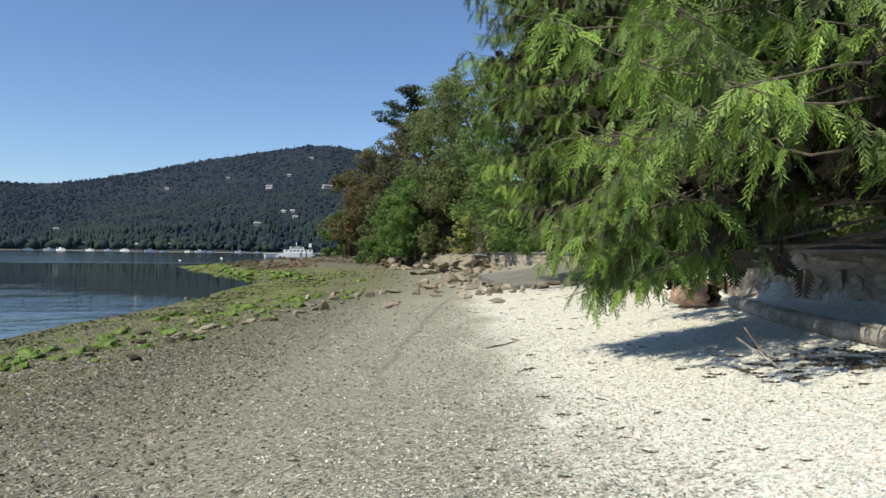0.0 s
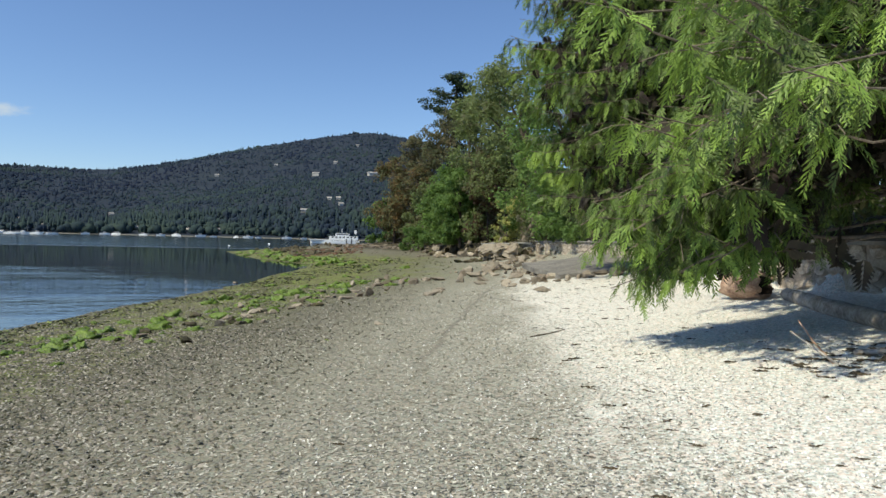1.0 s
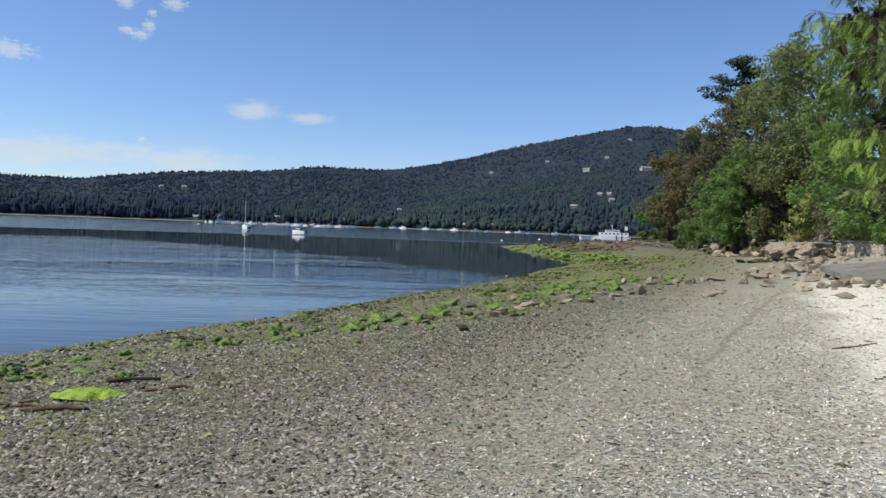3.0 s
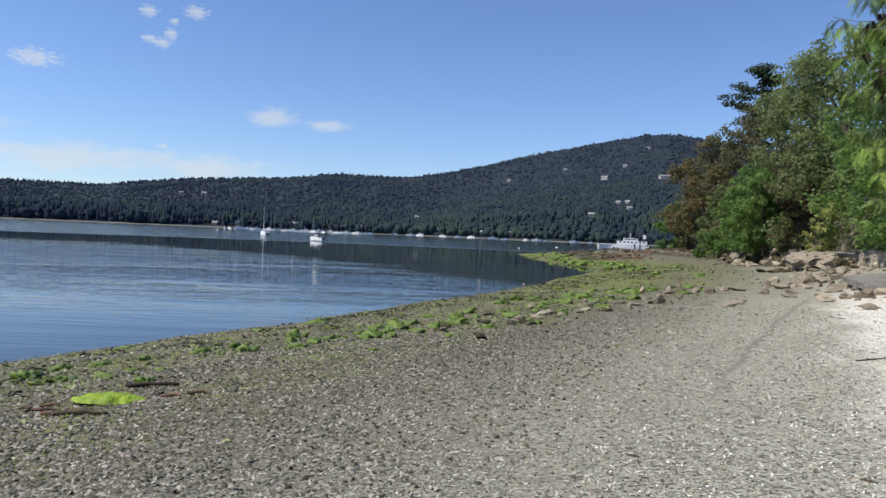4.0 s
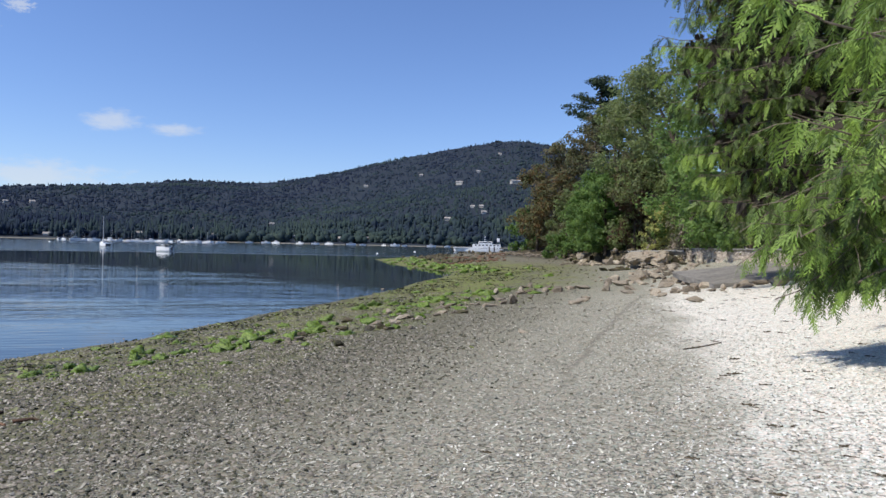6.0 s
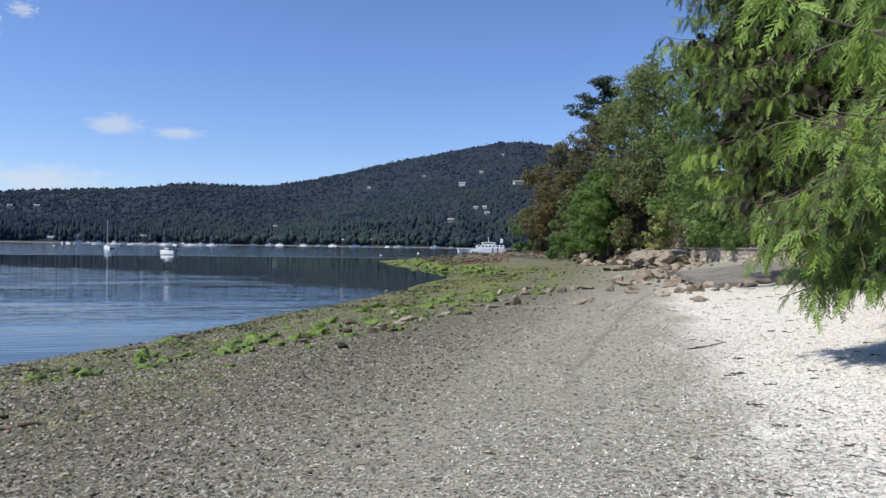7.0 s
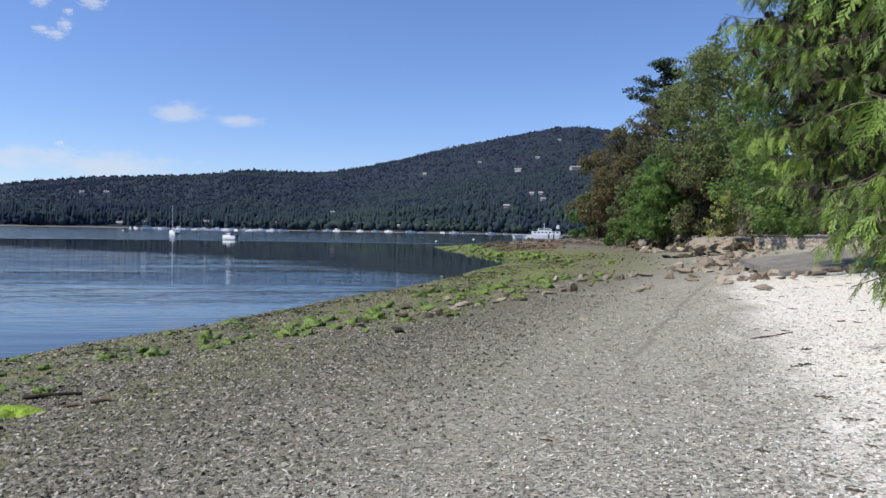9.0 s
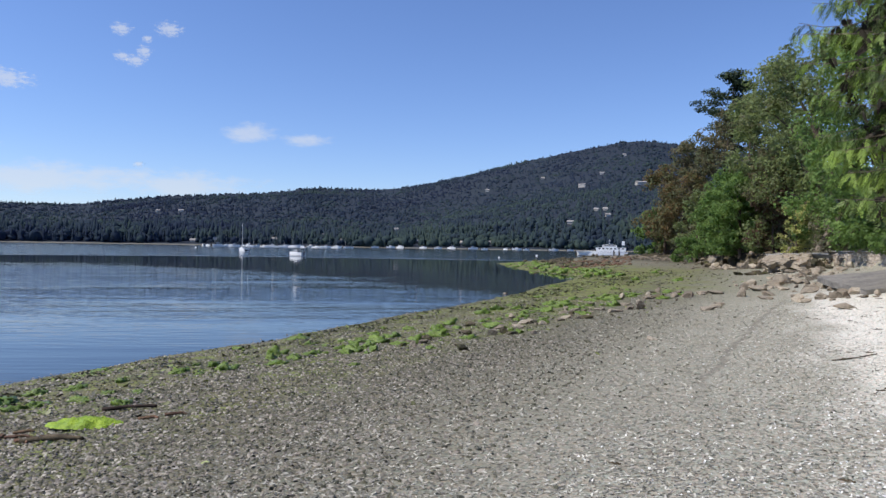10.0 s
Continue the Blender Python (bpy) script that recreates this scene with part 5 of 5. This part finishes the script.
def sea_wall(y0, y1, size, label, name):
    """A mortared wall of field stones along the bank, with a thin concrete cap."""
    rnd = random.Random(int(y0))
    ys = np.arange(y0, y1 + 0.01, 1.0)
    core = empty(name, Matrix.Translation((0, 0, 0)), label, "sea wall", kind="structure")
    bm, cap = bmesh.new(), bmesh.new()
    top = 2.86
    for b, (z0, z1, o0, o1) in ((bm, (0.7, top - 0.06, 0.08, 0.5)), (cap, (top - 0.06, top + 0.01, -0.06, 0.62))):
        rows = []
        for y in ys:
            x = float(np.interp(y, WALL_Y, WALL_X))
            rows.append([b.verts.new(c) for c in ((x + o0, y, z0), (x + o1, y, z0), (x + o1, y, z1), (x + o0, y, z1))])
        for p, q in zip(rows, rows[1:]):
            for i in range(4):
                b.faces.new((p[i], q[i], q[(i + 1) % 4], p[(i + 1) % 4]))
        b.faces.new(rows[0])
        b.faces.new(list(reversed(rows[-1])))
        bmesh.ops.recalc_face_normals(b, faces=b.faces)
    part("mortar", bm, M_MORTAR, core)
    part("cap", cap, M_CONCRETE, core, "thin grey concrete cap")
    kinds = [stone_mesh(k) for k in range(10)]
    z = 0.0
    for course in range(4):
        y = y0 + rnd.uniform(0, 0.2)
        while y < y1 - size:
            ln, hi = size * rnd.uniform(0.5, 1.5), 0.31 * rnd.uniform(0.75, 1.35)
            ym = y + ln / 2
            x = float(np.interp(ym, WALL_Y, WALL_X))
            x2 = float(np.interp(ym + 0.3, WALL_Y, WALL_X))
            foot = gz(x - 0.3, ym)
            zc = top - 0.06 - 0.16 - course * 0.31
            if zc > foot - 0.12:
                s = new("stone", rnd.choice(kinds))
                s.matrix_world = pose(x + 0.06, ym, zc + rnd.uniform(-0.05, 0.05), rnd.uniform(-6, 6), rnd.uniform(-14, 14), 90 - math.degrees(math.atan2(x2 - x, 0.3))) @ Matrix.Diagonal((ln * 1.02, 0.13 * rnd.uniform(0.7, 1.5), hi * 1.08, 1))
                s.parent = core
            y += ln


sea_wall(3.0, 27.0, 0.46, "weathered field-stone sea wall in the shade of the cedar", "wall_near")
sea_wall(27.5, 57.6, 0.85, "pale stone sea wall with a concrete cap", "wall_far")


# ---- ramp, ledge, driftwood ----
def slab(m, sx, sy, sz, label, name, category, mat, seed, wear=0.06):
    rnd = random.Random(seed)
    bm = bmesh.new()
    box(bm, sx, sy, sz)
    bmesh.ops.subdivide_edges(bm, edges=list(bm.edges), cuts=12, use_grid_fill=True)
    off = Vector((seed, 0.3 * seed, 0))
    for v in bm.verts:
        p = v.co.copy()
        side = max(abs(p.x) / (sx / 2), abs(p.y) / (sy / 2)) > 0.99
        n = noise.noise(p * 1.1 + off) + 0.5 * noise.noise(p * 3.1 + off)
        v.co += Vector((noise.noise(p * 1.7 + off * 2), noise.noise(p * 1.7 - off), 0)) * wear * (2.2 if side else 0.8)
        v.co += Vector((noise.noise(p * 6 + off), noise.noise(p * 6 - off), 0.5 * noise.noise(p * 5))) * wear * 0.7
        v.co.z += n * wear * 0.6
    ob = part(name, bm, mat)
    ob.matrix_world = m
    return tagged(ob, label, category)


slab(pose(4.0, 29.4, gz(4.0, 29.4) + 0.2, 1.5, -7.5, 8), 3.9, 7.2, 0.24, "cracked grey concrete ramp sloping onto the beach", "concrete_ramp", "ramp", M_RAMP, 3, 0.06)
slab(pose(0.8, 51.2, 2.1, 20, -8, 6), 2.5, 1.5, 0.4, "tilted slab of old paving undercut by the sea", "broken_slab", "slab", M_ROCK, 8, 0.26)
slab(pose(1.5, 53.3, 2.5, 3, -2, 6), 3.6, 2.0, 0.24, "level slab of old paving on the broken bank", "broken_slab", "slab", M_CONCRETE, 12, 0.12)
# rocks in the dark material, to colour in the slab's undercut shade
for k, (x, y, w) in enumerate(((1.2, 54.4, 1.3), (-0.1, 54.0, 1.1), (2.6, 55.6, 1.3), (-0.9, 53.0, 0.8), (1.9, 53.2, 0.8), (-1.4, 51.6, 0.9), (-0.6, 51.0, 0.6), (1.2, 51.2, 0.7), (2.8, 52.4, 0.8), (3.3, 51.0, 0.6), (-2.1, 52.3, 0.7))):
    rock(x, y, w, 40 + k, True, label="rock coloured dark for the shade under the broken slab", squash=1.0)


def driftwood(name, path, r0, r1, label, mat=None, sides=12, knots=True, seed=0):
    path = np.array([np.interp(np.linspace(0, 1, 15), np.linspace(0, 1, len(path)), [p[i] for p in path]) for i in range(3)]).T
    v, f = tube_arrays(path, np.linspace(r0, r1, 15), sides)
    rnd = np.random.RandomState(seed)
    v = v + rnd.normal(size=v.shape) * r0 * 0.09
    me = mesh_of(name, v, f, (mat or M_DRIFT,), True)
    bm = bmesh.new()
    bm.from_mesh(me)
    bm.edges.ensure_lookup_table()
    bmesh.ops.holes_fill(bm, edges=[e for e in bm.edges if e.is_boundary], sides=0)
    return tagged(part(name, bm, mat or M_DRIFT), label, "driftwood")


def on(x, y, up):
    return (x, y, gz(x, y) + up)


driftwood("driftwood_log", [on(5.5, 13.4, 0.1), on(5.2, 11.2, 0.1), on(5.02, 9.3, 0.1), on(5.0, 7.9, 0.1), on(5.1, 6.2, 0.12)], 0.12, 0.135, "grey weathered driftwood log half in shade", seed=2)


def stump():
    ob = empty("driftwood_stump", pose(*on(5.08, 14.1, 0.27), 0, 0, 0), "short thick driftwood stump with a broken orange end", "driftwood")
    a = np.linspace(0, 2 * math.pi, 18, endpoint=False)
    rnd = np.random.RandomState(3)
    ax = unit(np.array([0.55, -0.8, 0.05]))
    u = unit(np.cross(ax, [0, 0, 1]))
    w = np.cross(u, ax)
    rings = []
    for s, r, dx in ((-0.5, 0.26, 0.1), (-0.3, 0.33, 0.05), (0.0, 0.34, 0.04), (0.3, 0.32, 0.12), (0.3, 0.22, 0.1), (0.05, 0.18, 0.0), (-0.1, 0.02, 0.0)):
        k = rnd.uniform(-1, 1, 18) * dx
        rr = r * (1 + 0.06 * rnd.uniform(-1, 1, 18))
        rings.append(ax * (s + k)[:, None] + u * (np.cos(a) * rr)[:, None] + w * (np.sin(a) * rr * 0.85)[:, None])
    v = np.concatenate(rings)
    i, j = np.meshgrid(np.arange(6), np.arange(18), indexing="ij")
    f = np.stack([i * 18 + j, i * 18 + (j + 1) % 18, (i + 1) * 18 + (j + 1) % 18, (i + 1) * 18 + j], -1).reshape(-1, 4)
    part("shell", mesh_of("shell", v, f[:54 + 18], (M_BROKEN,)), None, ob)
    part("rotten_core", mesh_of("rotten_core", v[72:], f[72:] - 72, (M_DARKWOOD,)), None, ob, "dark hollow in the broken end")
    b2 = mesh_of("back", np.concatenate([rings[0], [ax * -0.52]]), np.array([(k, (k + 1) % 18, 18) for k in range(18)]), (M_BROKEN,))
    part("back_end", b2, None, ob)


stump()
driftwood("stick", [on(3.62, 7.55, 0.0), on(3.5, 7.75, 0.13), on(3.36, 8.1, 0.3)], 0.014, 0.01, "thin bleached stick standing out of the shells", M_DRIFT, 6, seed=4)
driftwood("stick", [on(3.6, 7.6, 0.0), on(3.52, 7.9, 0.2), on(3.42, 8.05, 0.42)], 0.012, 0.007, "thin reddish stick standing out of the shells", M_BROKEN, 6, seed=5)
driftwood("stick", [on(3.95, 7.9, 0.03), on(4.25, 7.6, 0.06), on(4.5, 7.4, 0.03)], 0.03, 0.018, "pale broken stick lying in the shade", M_DRIFT, 7, seed=6)
driftwood("stick", [on(-8.05, 6.7, 0.03), on(-7.8, 6.9, 0.05), on(-7.5, 7.1, 0.03)], 0.03, 0.02, "wet dark stick on the low shore", M_DARKWOOD, 7, seed=7)
driftwood("stick", [on(-7.5, 5.2, 0.02), on(-7.1, 5.4, 0.04), on(-6.8, 5.42, 0.03)], 0.035, 0.02, "wet brown piece of wood on the low shore", M_LITTER, 7, seed=8)
driftwood("stick", [on(0.72, 11.49, 0.012), on(1.04, 11.72, 0.02), on(1.33, 12.1, 0.012)], 0.011, 0.006, "thin dark twig lying on the shells", M_LITTER, 6, seed=11)
for k, (x, y, ln, turn) in enumerate(((-7.75, 5.35, 0.34, 0.3), (-7.5, 5.2, 0.26, -0.2), (-7.95, 5.55, 0.22, 0.7), (-7.3, 5.42, 0.3, 0.1), (-8.05, 5.3, 0.28, -0.5), (-6.95, 6.45, 0.24, 0.5), (-6.75, 6.7, 0.3, 0.3))):
    dx, dy = math.cos(turn) * ln / 2, math.sin(turn) * ln / 2
    driftwood("wood_scrap", [on(x - dx, y - dy, 0.02), on(x + 0.04, y + 0.05, 0.03), on(x + dx, y + dy, 0.015)], 0.022, 0.012, "wet brown scrap of bark beside the weed", M_WRACK, 7, seed=30 + k)
driftwood("driftwood_root", [on(2.4, 57, 0.3), on(2.9, 57.4, 1.0), on(3.6, 57.6, 1.5), on(4.1, 57.7, 1.9)], 0.32, 0.12, "grey tree root leaning over the broken bank", M_TWIG, 9, seed=9)


# ---- litter and fragments on the beach ----
def litter_mesh(seed):
    """A curled scrap of dry weed."""
    rnd = random.Random(seed)
    bm = bmesh.new()
    n = 7
    rows = []
    for i in range(n + 1):
        u = i / n
        x, y = (u - 0.5), 0.12 * math.sin(u * rnd.uniform(3, 6) + seed)
        w = 0.16 * math.sin(math.pi * min(0.97, max(0.06, u))) * rnd.uniform(0.25, 1.5)
        y += rnd.uniform(-0.09, 0.09)
        z = 0.03 + 0.12 * rnd.random()
        rows.append([bm.verts.new((x, y - w, 0.0)), bm.verts.new((x, y, z)), bm.verts.new((x, y + w, 0.01))])
    for a, b in zip(rows, rows[1:]):
        bm.faces.new((a[0], b[0], b[1], a[1]))
        bm.faces.new((a[1], b[1], b[2], a[2]))
    me = bpy.data.meshes.new("litter")
    bm.to_mesh(me)
    bm.free()
    me.materials.append(M_LITTER)
    return me


LITTER = [litter_mesh(k) for k in range(7)]


def litter(x, y, size, turn, k):
    ob = new("dry_seaweed", LITTER[k % 7])
    ob.matrix_world = pose(x, y, gz(x, y) + 0.004, 0, 0, turn) @ Matrix.Scale(size, 4)
    tagged(ob, "dark curled scrap of dry seaweed on the shells", "seaweed", "scraps of dry seaweed")


LITTER_ROWS = [(-1.18, 5.74), (1.49, 5.73), (1.57, 5.28), (2.28, 5.04), (1.3, 6.66), (1.39, 8.56), (2.23, 5.9), (0.86, 4.89), (0.76, 5.17), (1.25, 12.3), (1.14, 9.31), (2.17, 13.15),
               (1.08, 7.57), (0.91, 11.67), (3.7, 6.48), (1.61, 7.13), (1.31, 10.41), (2.92, 6.29)]
for k, (x, y) in enumerate(LITTER_ROWS):
    litter(x, y, 0.06 + 0.01 * y * rnd.uniform(0.6, 1.2), rnd.uniform(-40, 40), k)
# two wavering drift lines, and odd bits between
for k in range(170):
    y = 4.2 + 19 * rnd.random() ** 1.2
    line = (1.15 + 0.25 * math.sin(y * 0.9), 2.3 + 0.4 * math.sin(y * 0.6 + 1), 3.3)[k % 3]
    litter(line + rnd.gauss(0, 0.3), y + rnd.gauss(0, 0.2), (0.025 + 0.1 * rnd.random() ** 2.2) * (0.8 + y * 0.04), rnd.uniform(-35, 35), k)
for k in range(36):
    litter(rnd.uniform(-6, 1), 4 + 18 * rnd.random(), rnd.uniform(0.025, 0.07), rnd.uniform(0, 180), k)


def litter_bed():
    """Dry weed, twigs and bark in the shade along the log's foot, thickened to darken it."""
    vs, fs = [], []

    def lay(x, y, size, turn, k):
        m = pose(x, y, gz(x, y) + 0.004, 0, 0, turn) @ Matrix.Scale(size, 4)
        n = len(vs)
        vs.extend(m @ v.co for v in LITTER[k % 7].vertices)
        fs.extend([n + i for i in f.vertices] for f in LITTER[k % 7].polygons)

    for k in range(150):
        u = rnd.random()
        lay(3.0 + 2.3 * u + rnd.gauss(0, 0.25), 7.9 - 1.1 * u + rnd.gauss(0, 0.35), 0.04 + 0.17 * rnd.random() ** 2, rnd.uniform(-50, 40), k)
    # extra dark scraps where the cedar's shadow comes out too pale
    for k in range(220):
        u = rnd.random()
        lay(3.9 + 1.9 * u + rnd.gauss(0, 0.26), 8.0 - 1.5 * u + rnd.gauss(0, 0.45), 0.06 + 0.2 * rnd.random() ** 2, rnd.uniform(-60, 50), k)
    me = bpy.data.meshes.new("litter_bed")
    me.from_pydata(vs, [], fs)
    me.materials.append(M_LITTER)
    tagged(new("litter_bed", me), "dark brown bed of dry seaweed, thickened to deepen the cedar's shade", "seaweed", kind="stuff")


litter_bed()


def fragments():
    """Broken shell and pebbles, thicker where the camera stands."""
    rs = np.random.RandomState(8)
    m = Mat("shell_fragment", 0.6, 0.3)
    m.color(m.ramp(m.random("island"), (0.0, (0.4, 0.375, 0.33)), (0.3, (0.6, 0.58, 0.53)), (0.7, (0.78, 0.765, 0.72)), (0.93, (0.84, 0.835, 0.8))))
    shell = m.m
    m = Mat("pebble", 0.75, 0.3)
    low = m.mix(m.span(m.xyz()[0], -6.5, -0.8), (0.63, 0.62, 0.595), (1.0, 1.0, 1.0))
    m.color(m.mix(1.0, low, m.ramp(m.random("island"), (0.0, (0.17, 0.16, 0.135)), (0.35, (0.21, 0.205, 0.167)), (0.6, (0.27, 0.24, 0.200)), (0.8, (0.31, 0.265, 0.219)), (0.95, (0.42, 0.4, 0.344))), "MULTIPLY"))
    grey = m.m
    m = Mat("wet_pebble", 0.6, 0.4)
    m.color(m.ramp(m.random("island"), (0.0, (0.035, 0.036, 0.02)), (0.3, (0.09, 0.086, 0.05)), (0.55, (0.15, 0.134, 0.104)), (0.8, (0.245, 0.21, 0.172)), (0.95, (0.4, 0.37, 0.31))))
    wet = m.m
    m = Mat("shell_grit", 0.7, 0.3)
    low = m.mix(m.span(m.xyz()[0], -6.5, -0.8), (0.63, 0.62, 0.595), (1.0, 1.0, 1.0))
    m.color(m.mix(1.0, low, m.ramp(m.random("island"), (0.0, (0.17, 0.168, 0.140)), (0.25, (0.25, 0.232, 0.191)), (0.45, (0.3, 0.305, 0.246)), (0.65, (0.39, 0.345, 0.293)), (0.85, (0.5, 0.475, 0.395)), (0.97, (0.66, 0.64, 0.549))), "MULTIPLY"))
    grit = m.m
    flake_v = np.array([(-0.5, -0.3, 0), (0.1, -0.45, 0.05), (0.5, 0.05, 0), (0.05, 0.42, 0.06), (-0.42, 0.25, 0.02)], float)
    flake_f = np.array([(0, 1, 2), (0, 2, 3), (0, 3, 4)])
    bm = bmesh.new()
    bmesh.ops.create_cone(bm, cap_ends=False, segments=5, radius1=0.5, radius2=0.0, depth=0.5)
    bm.verts.ensure_lookup_table()
    peb_v = np.array([v.co for v in bm.verts]) * (1, 0.75, 0.8) + (0, 0, 0.12)
    peb_v[:, :2] += np.random.RandomState(3).uniform(-0.1, 0.1, (len(peb_v), 2))
    bmesh.ops.triangulate(bm, faces=[f for f in bm.faces if len(f.verts) > 3])
    peb_f = np.array([[v.index for v in f.verts] for f in bm.faces ])
    bm.free()

    def spread(n, lo, hi, a0, a1, power):
        r = lo * (hi / lo) ** (rs.uniform(0, 1, n) ** power)
        a = np.radians(rs.uniform(a0, a1, n))
        return np.sin(a) * r, np.cos(a) * r, r

    def lay(name, tv, tf, x, y, size, up, mat, label, tilt):
        n = len(x)
        t = rs.uniform(0, 6.28, n)
        nor = unit(np.column_stack([rs.normal(size=n) * tilt, rs.normal(size=n) * tilt, np.ones(n)]))
        ax = unit(np.cross(nor, np.column_stack([np.cos(t), np.sin(t), np.zeros(n)])))
        ay = np.cross(nor, ax)
        p = np.column_stack([x, y, height(x, y) + up])
        v, f = scatter(tv, tf, p, ax * size[:, None], ay * size[:, None], nor * size[:, None])
        tagged(part(name, mesh_of(name, v, f, (mat,)), None), label, name.replace("_", " "), kind="stuff")

    x, y, r = spread(110000, 3.2, 26, -20, 36, 1.0)
    lane = x + rs.normal(size=len(x)) * 0.7
    inland = x < np.interp(y, WALL_Y, WALL_X) - 0.1
    keep = inland & (rs.uniform(size=len(x)) < np.clip(0.5 * (lane + 0.6) / 2.2, 0.01, 0.6))
    x, y, r = x[keep], y[keep], r[keep]
    lay("shell_fragments", flake_v, flake_f, x, y, rs.uniform(0.009, 0.028, len(x)) * (0.85 + r * 0.03), 0.003, shell, "broken white shell strewn over the beach", 0.55)
    x, y, r = spread(115000, 3.2, 24, -62, 24, 1.0)
    lane = x + rs.normal(size=len(x)) * 0.6
    keep = (x > -9) & (rs.uniform(size=len(x)) < np.clip(0.75 - 0.4 * (lane - 0.4), 0.0, 0.75) * np.clip((x + 9.5) / 4, 0.2, 1))
    keep &= np.abs(x + 1.0 - 0.0222 * (y - 4) - 0.00178 * (y - 4) ** 2) > np.where(y > 9, 0.06, 0.0)
    x, y, r = x[keep], y[keep], r[keep]
    lay("shell_grit", flake_v * (1.5, 0.55, 1), flake_f, x, y, rs.uniform(0.016, 0.042, len(x)) * (0.85 + r * 0.03), 0.005, grit, "grey and beige scraps of shell and stone", 0.26)
    x, y, r = spread(42000, 3.2, 22, -62, 22, 1.0)
    keep = (x < 1.2) & (x > -9) & (rs.uniform(size=len(x)) < np.clip(0.8 - 0.55 * (x + 0.6), 0.0, 0.8))
    x, y, r = x[keep], y[keep], r[keep]
    lay("gravel", peb_v * (1, 1, 0.34), peb_f, x, y, rs.uniform(0.01, 0.03, len(x)) * (0.85 + r * 0.03), 0.001, grey, "small grey pebbles covering the beach", 0.3)
    n = 25000
    y = 4 + 30 * rs.uniform(0, 1, n) ** 1.6
    x = np.where(rs.uniform(size=n) < 0.72, rs.uniform(-13.4, -7.2, n), rs.uniform(-8, -2.2, n)) + rs.normal(size=n) * 0.7
    lay("shingle", peb_v, peb_f, x, y, rs.uniform(0.03, 0.095, n) * rs.uniform(0.45, 1, n), 0.004, wet, "damp brown shingle along the waterline", 0.5)

    n = 16000
    r, a = 3.4 * np.sqrt(rs.uniform(0, 1, n)), rs.uniform(0, 6.283, n)
    x, y = r * np.cos(a), r * np.sin(a)
    white = rs.uniform(size=n) < np.clip(0.3 + 0.5 * x, 0, 1)
    lay("shell_scraps", flake_v, flake_f, x[white], y[white], rs.uniform(0.01, 0.03, white.sum()), 0.003, shell, "broken white shell where the beach is trodden", 0.5)
    lay("grit_scraps", flake_v, flake_f, x[~white], y[~white], rs.uniform(0.014, 0.04, (~white).sum()), 0.005, grit, "grey and beige scraps where the beach is trodden", 0.5)
    n = 20000
    x, y = rs.uniform(-9.5, -2.5, n), 3.3 + 12 * rs.uniform(0, 1, n) ** 1.5
    keep = rs.uniform(size=n) < np.clip((-2.2 - x) / 3, 0.1, 1)
    x, y = x[keep], y[keep]
    lay("brown_pebbles", peb_v * (1.35, 0.8, 1), peb_f, x, y, rs.uniform(0.02, 0.062, len(x)), 0.004, wet, "brown and grey stones among the pebbles", 0.45)
    # scraps of green weed over the low shore
    m = Mat("weed_scrap", 0.5, 0.4)
    m.color(m.ramp(m.random("island"), (0.0, (0.04, 0.038, 0.02)), (0.4, (0.085, 0.082, 0.038)), (0.75, (0.135, 0.145, 0.05)), (0.97, (0.2, 0.26, 0.05))))
    n = 22000
    y = 4.5 + 75 * rs.uniform(0, 1, n) ** 1.5
    x = np.interp(y, SHORE_Y, SHORE_X) + 0.3 + np.abs(rs.normal(0, 0.5, n)) * np.interp(y, [4, 20, 45, 80], [4.2, 6.2, 9.5, 11])
    clump = wobble(x, y, 1.1, 31) + 0.8 * wobble(x, y, 3.1, 32)
    keep = clump > rs.normal(0.15, 0.35, n)
    x, y = x[keep], y[keep]
    lay("weed_scraps", flake_v * (1.3, 0.8, 1.6), flake_f, x, y, rs.uniform(0.04, 0.14, len(x)) * (0.7 + y / 80), 0.008, m.m, "scraps of green weed strewn on the low shore", 0.4)


fragments()
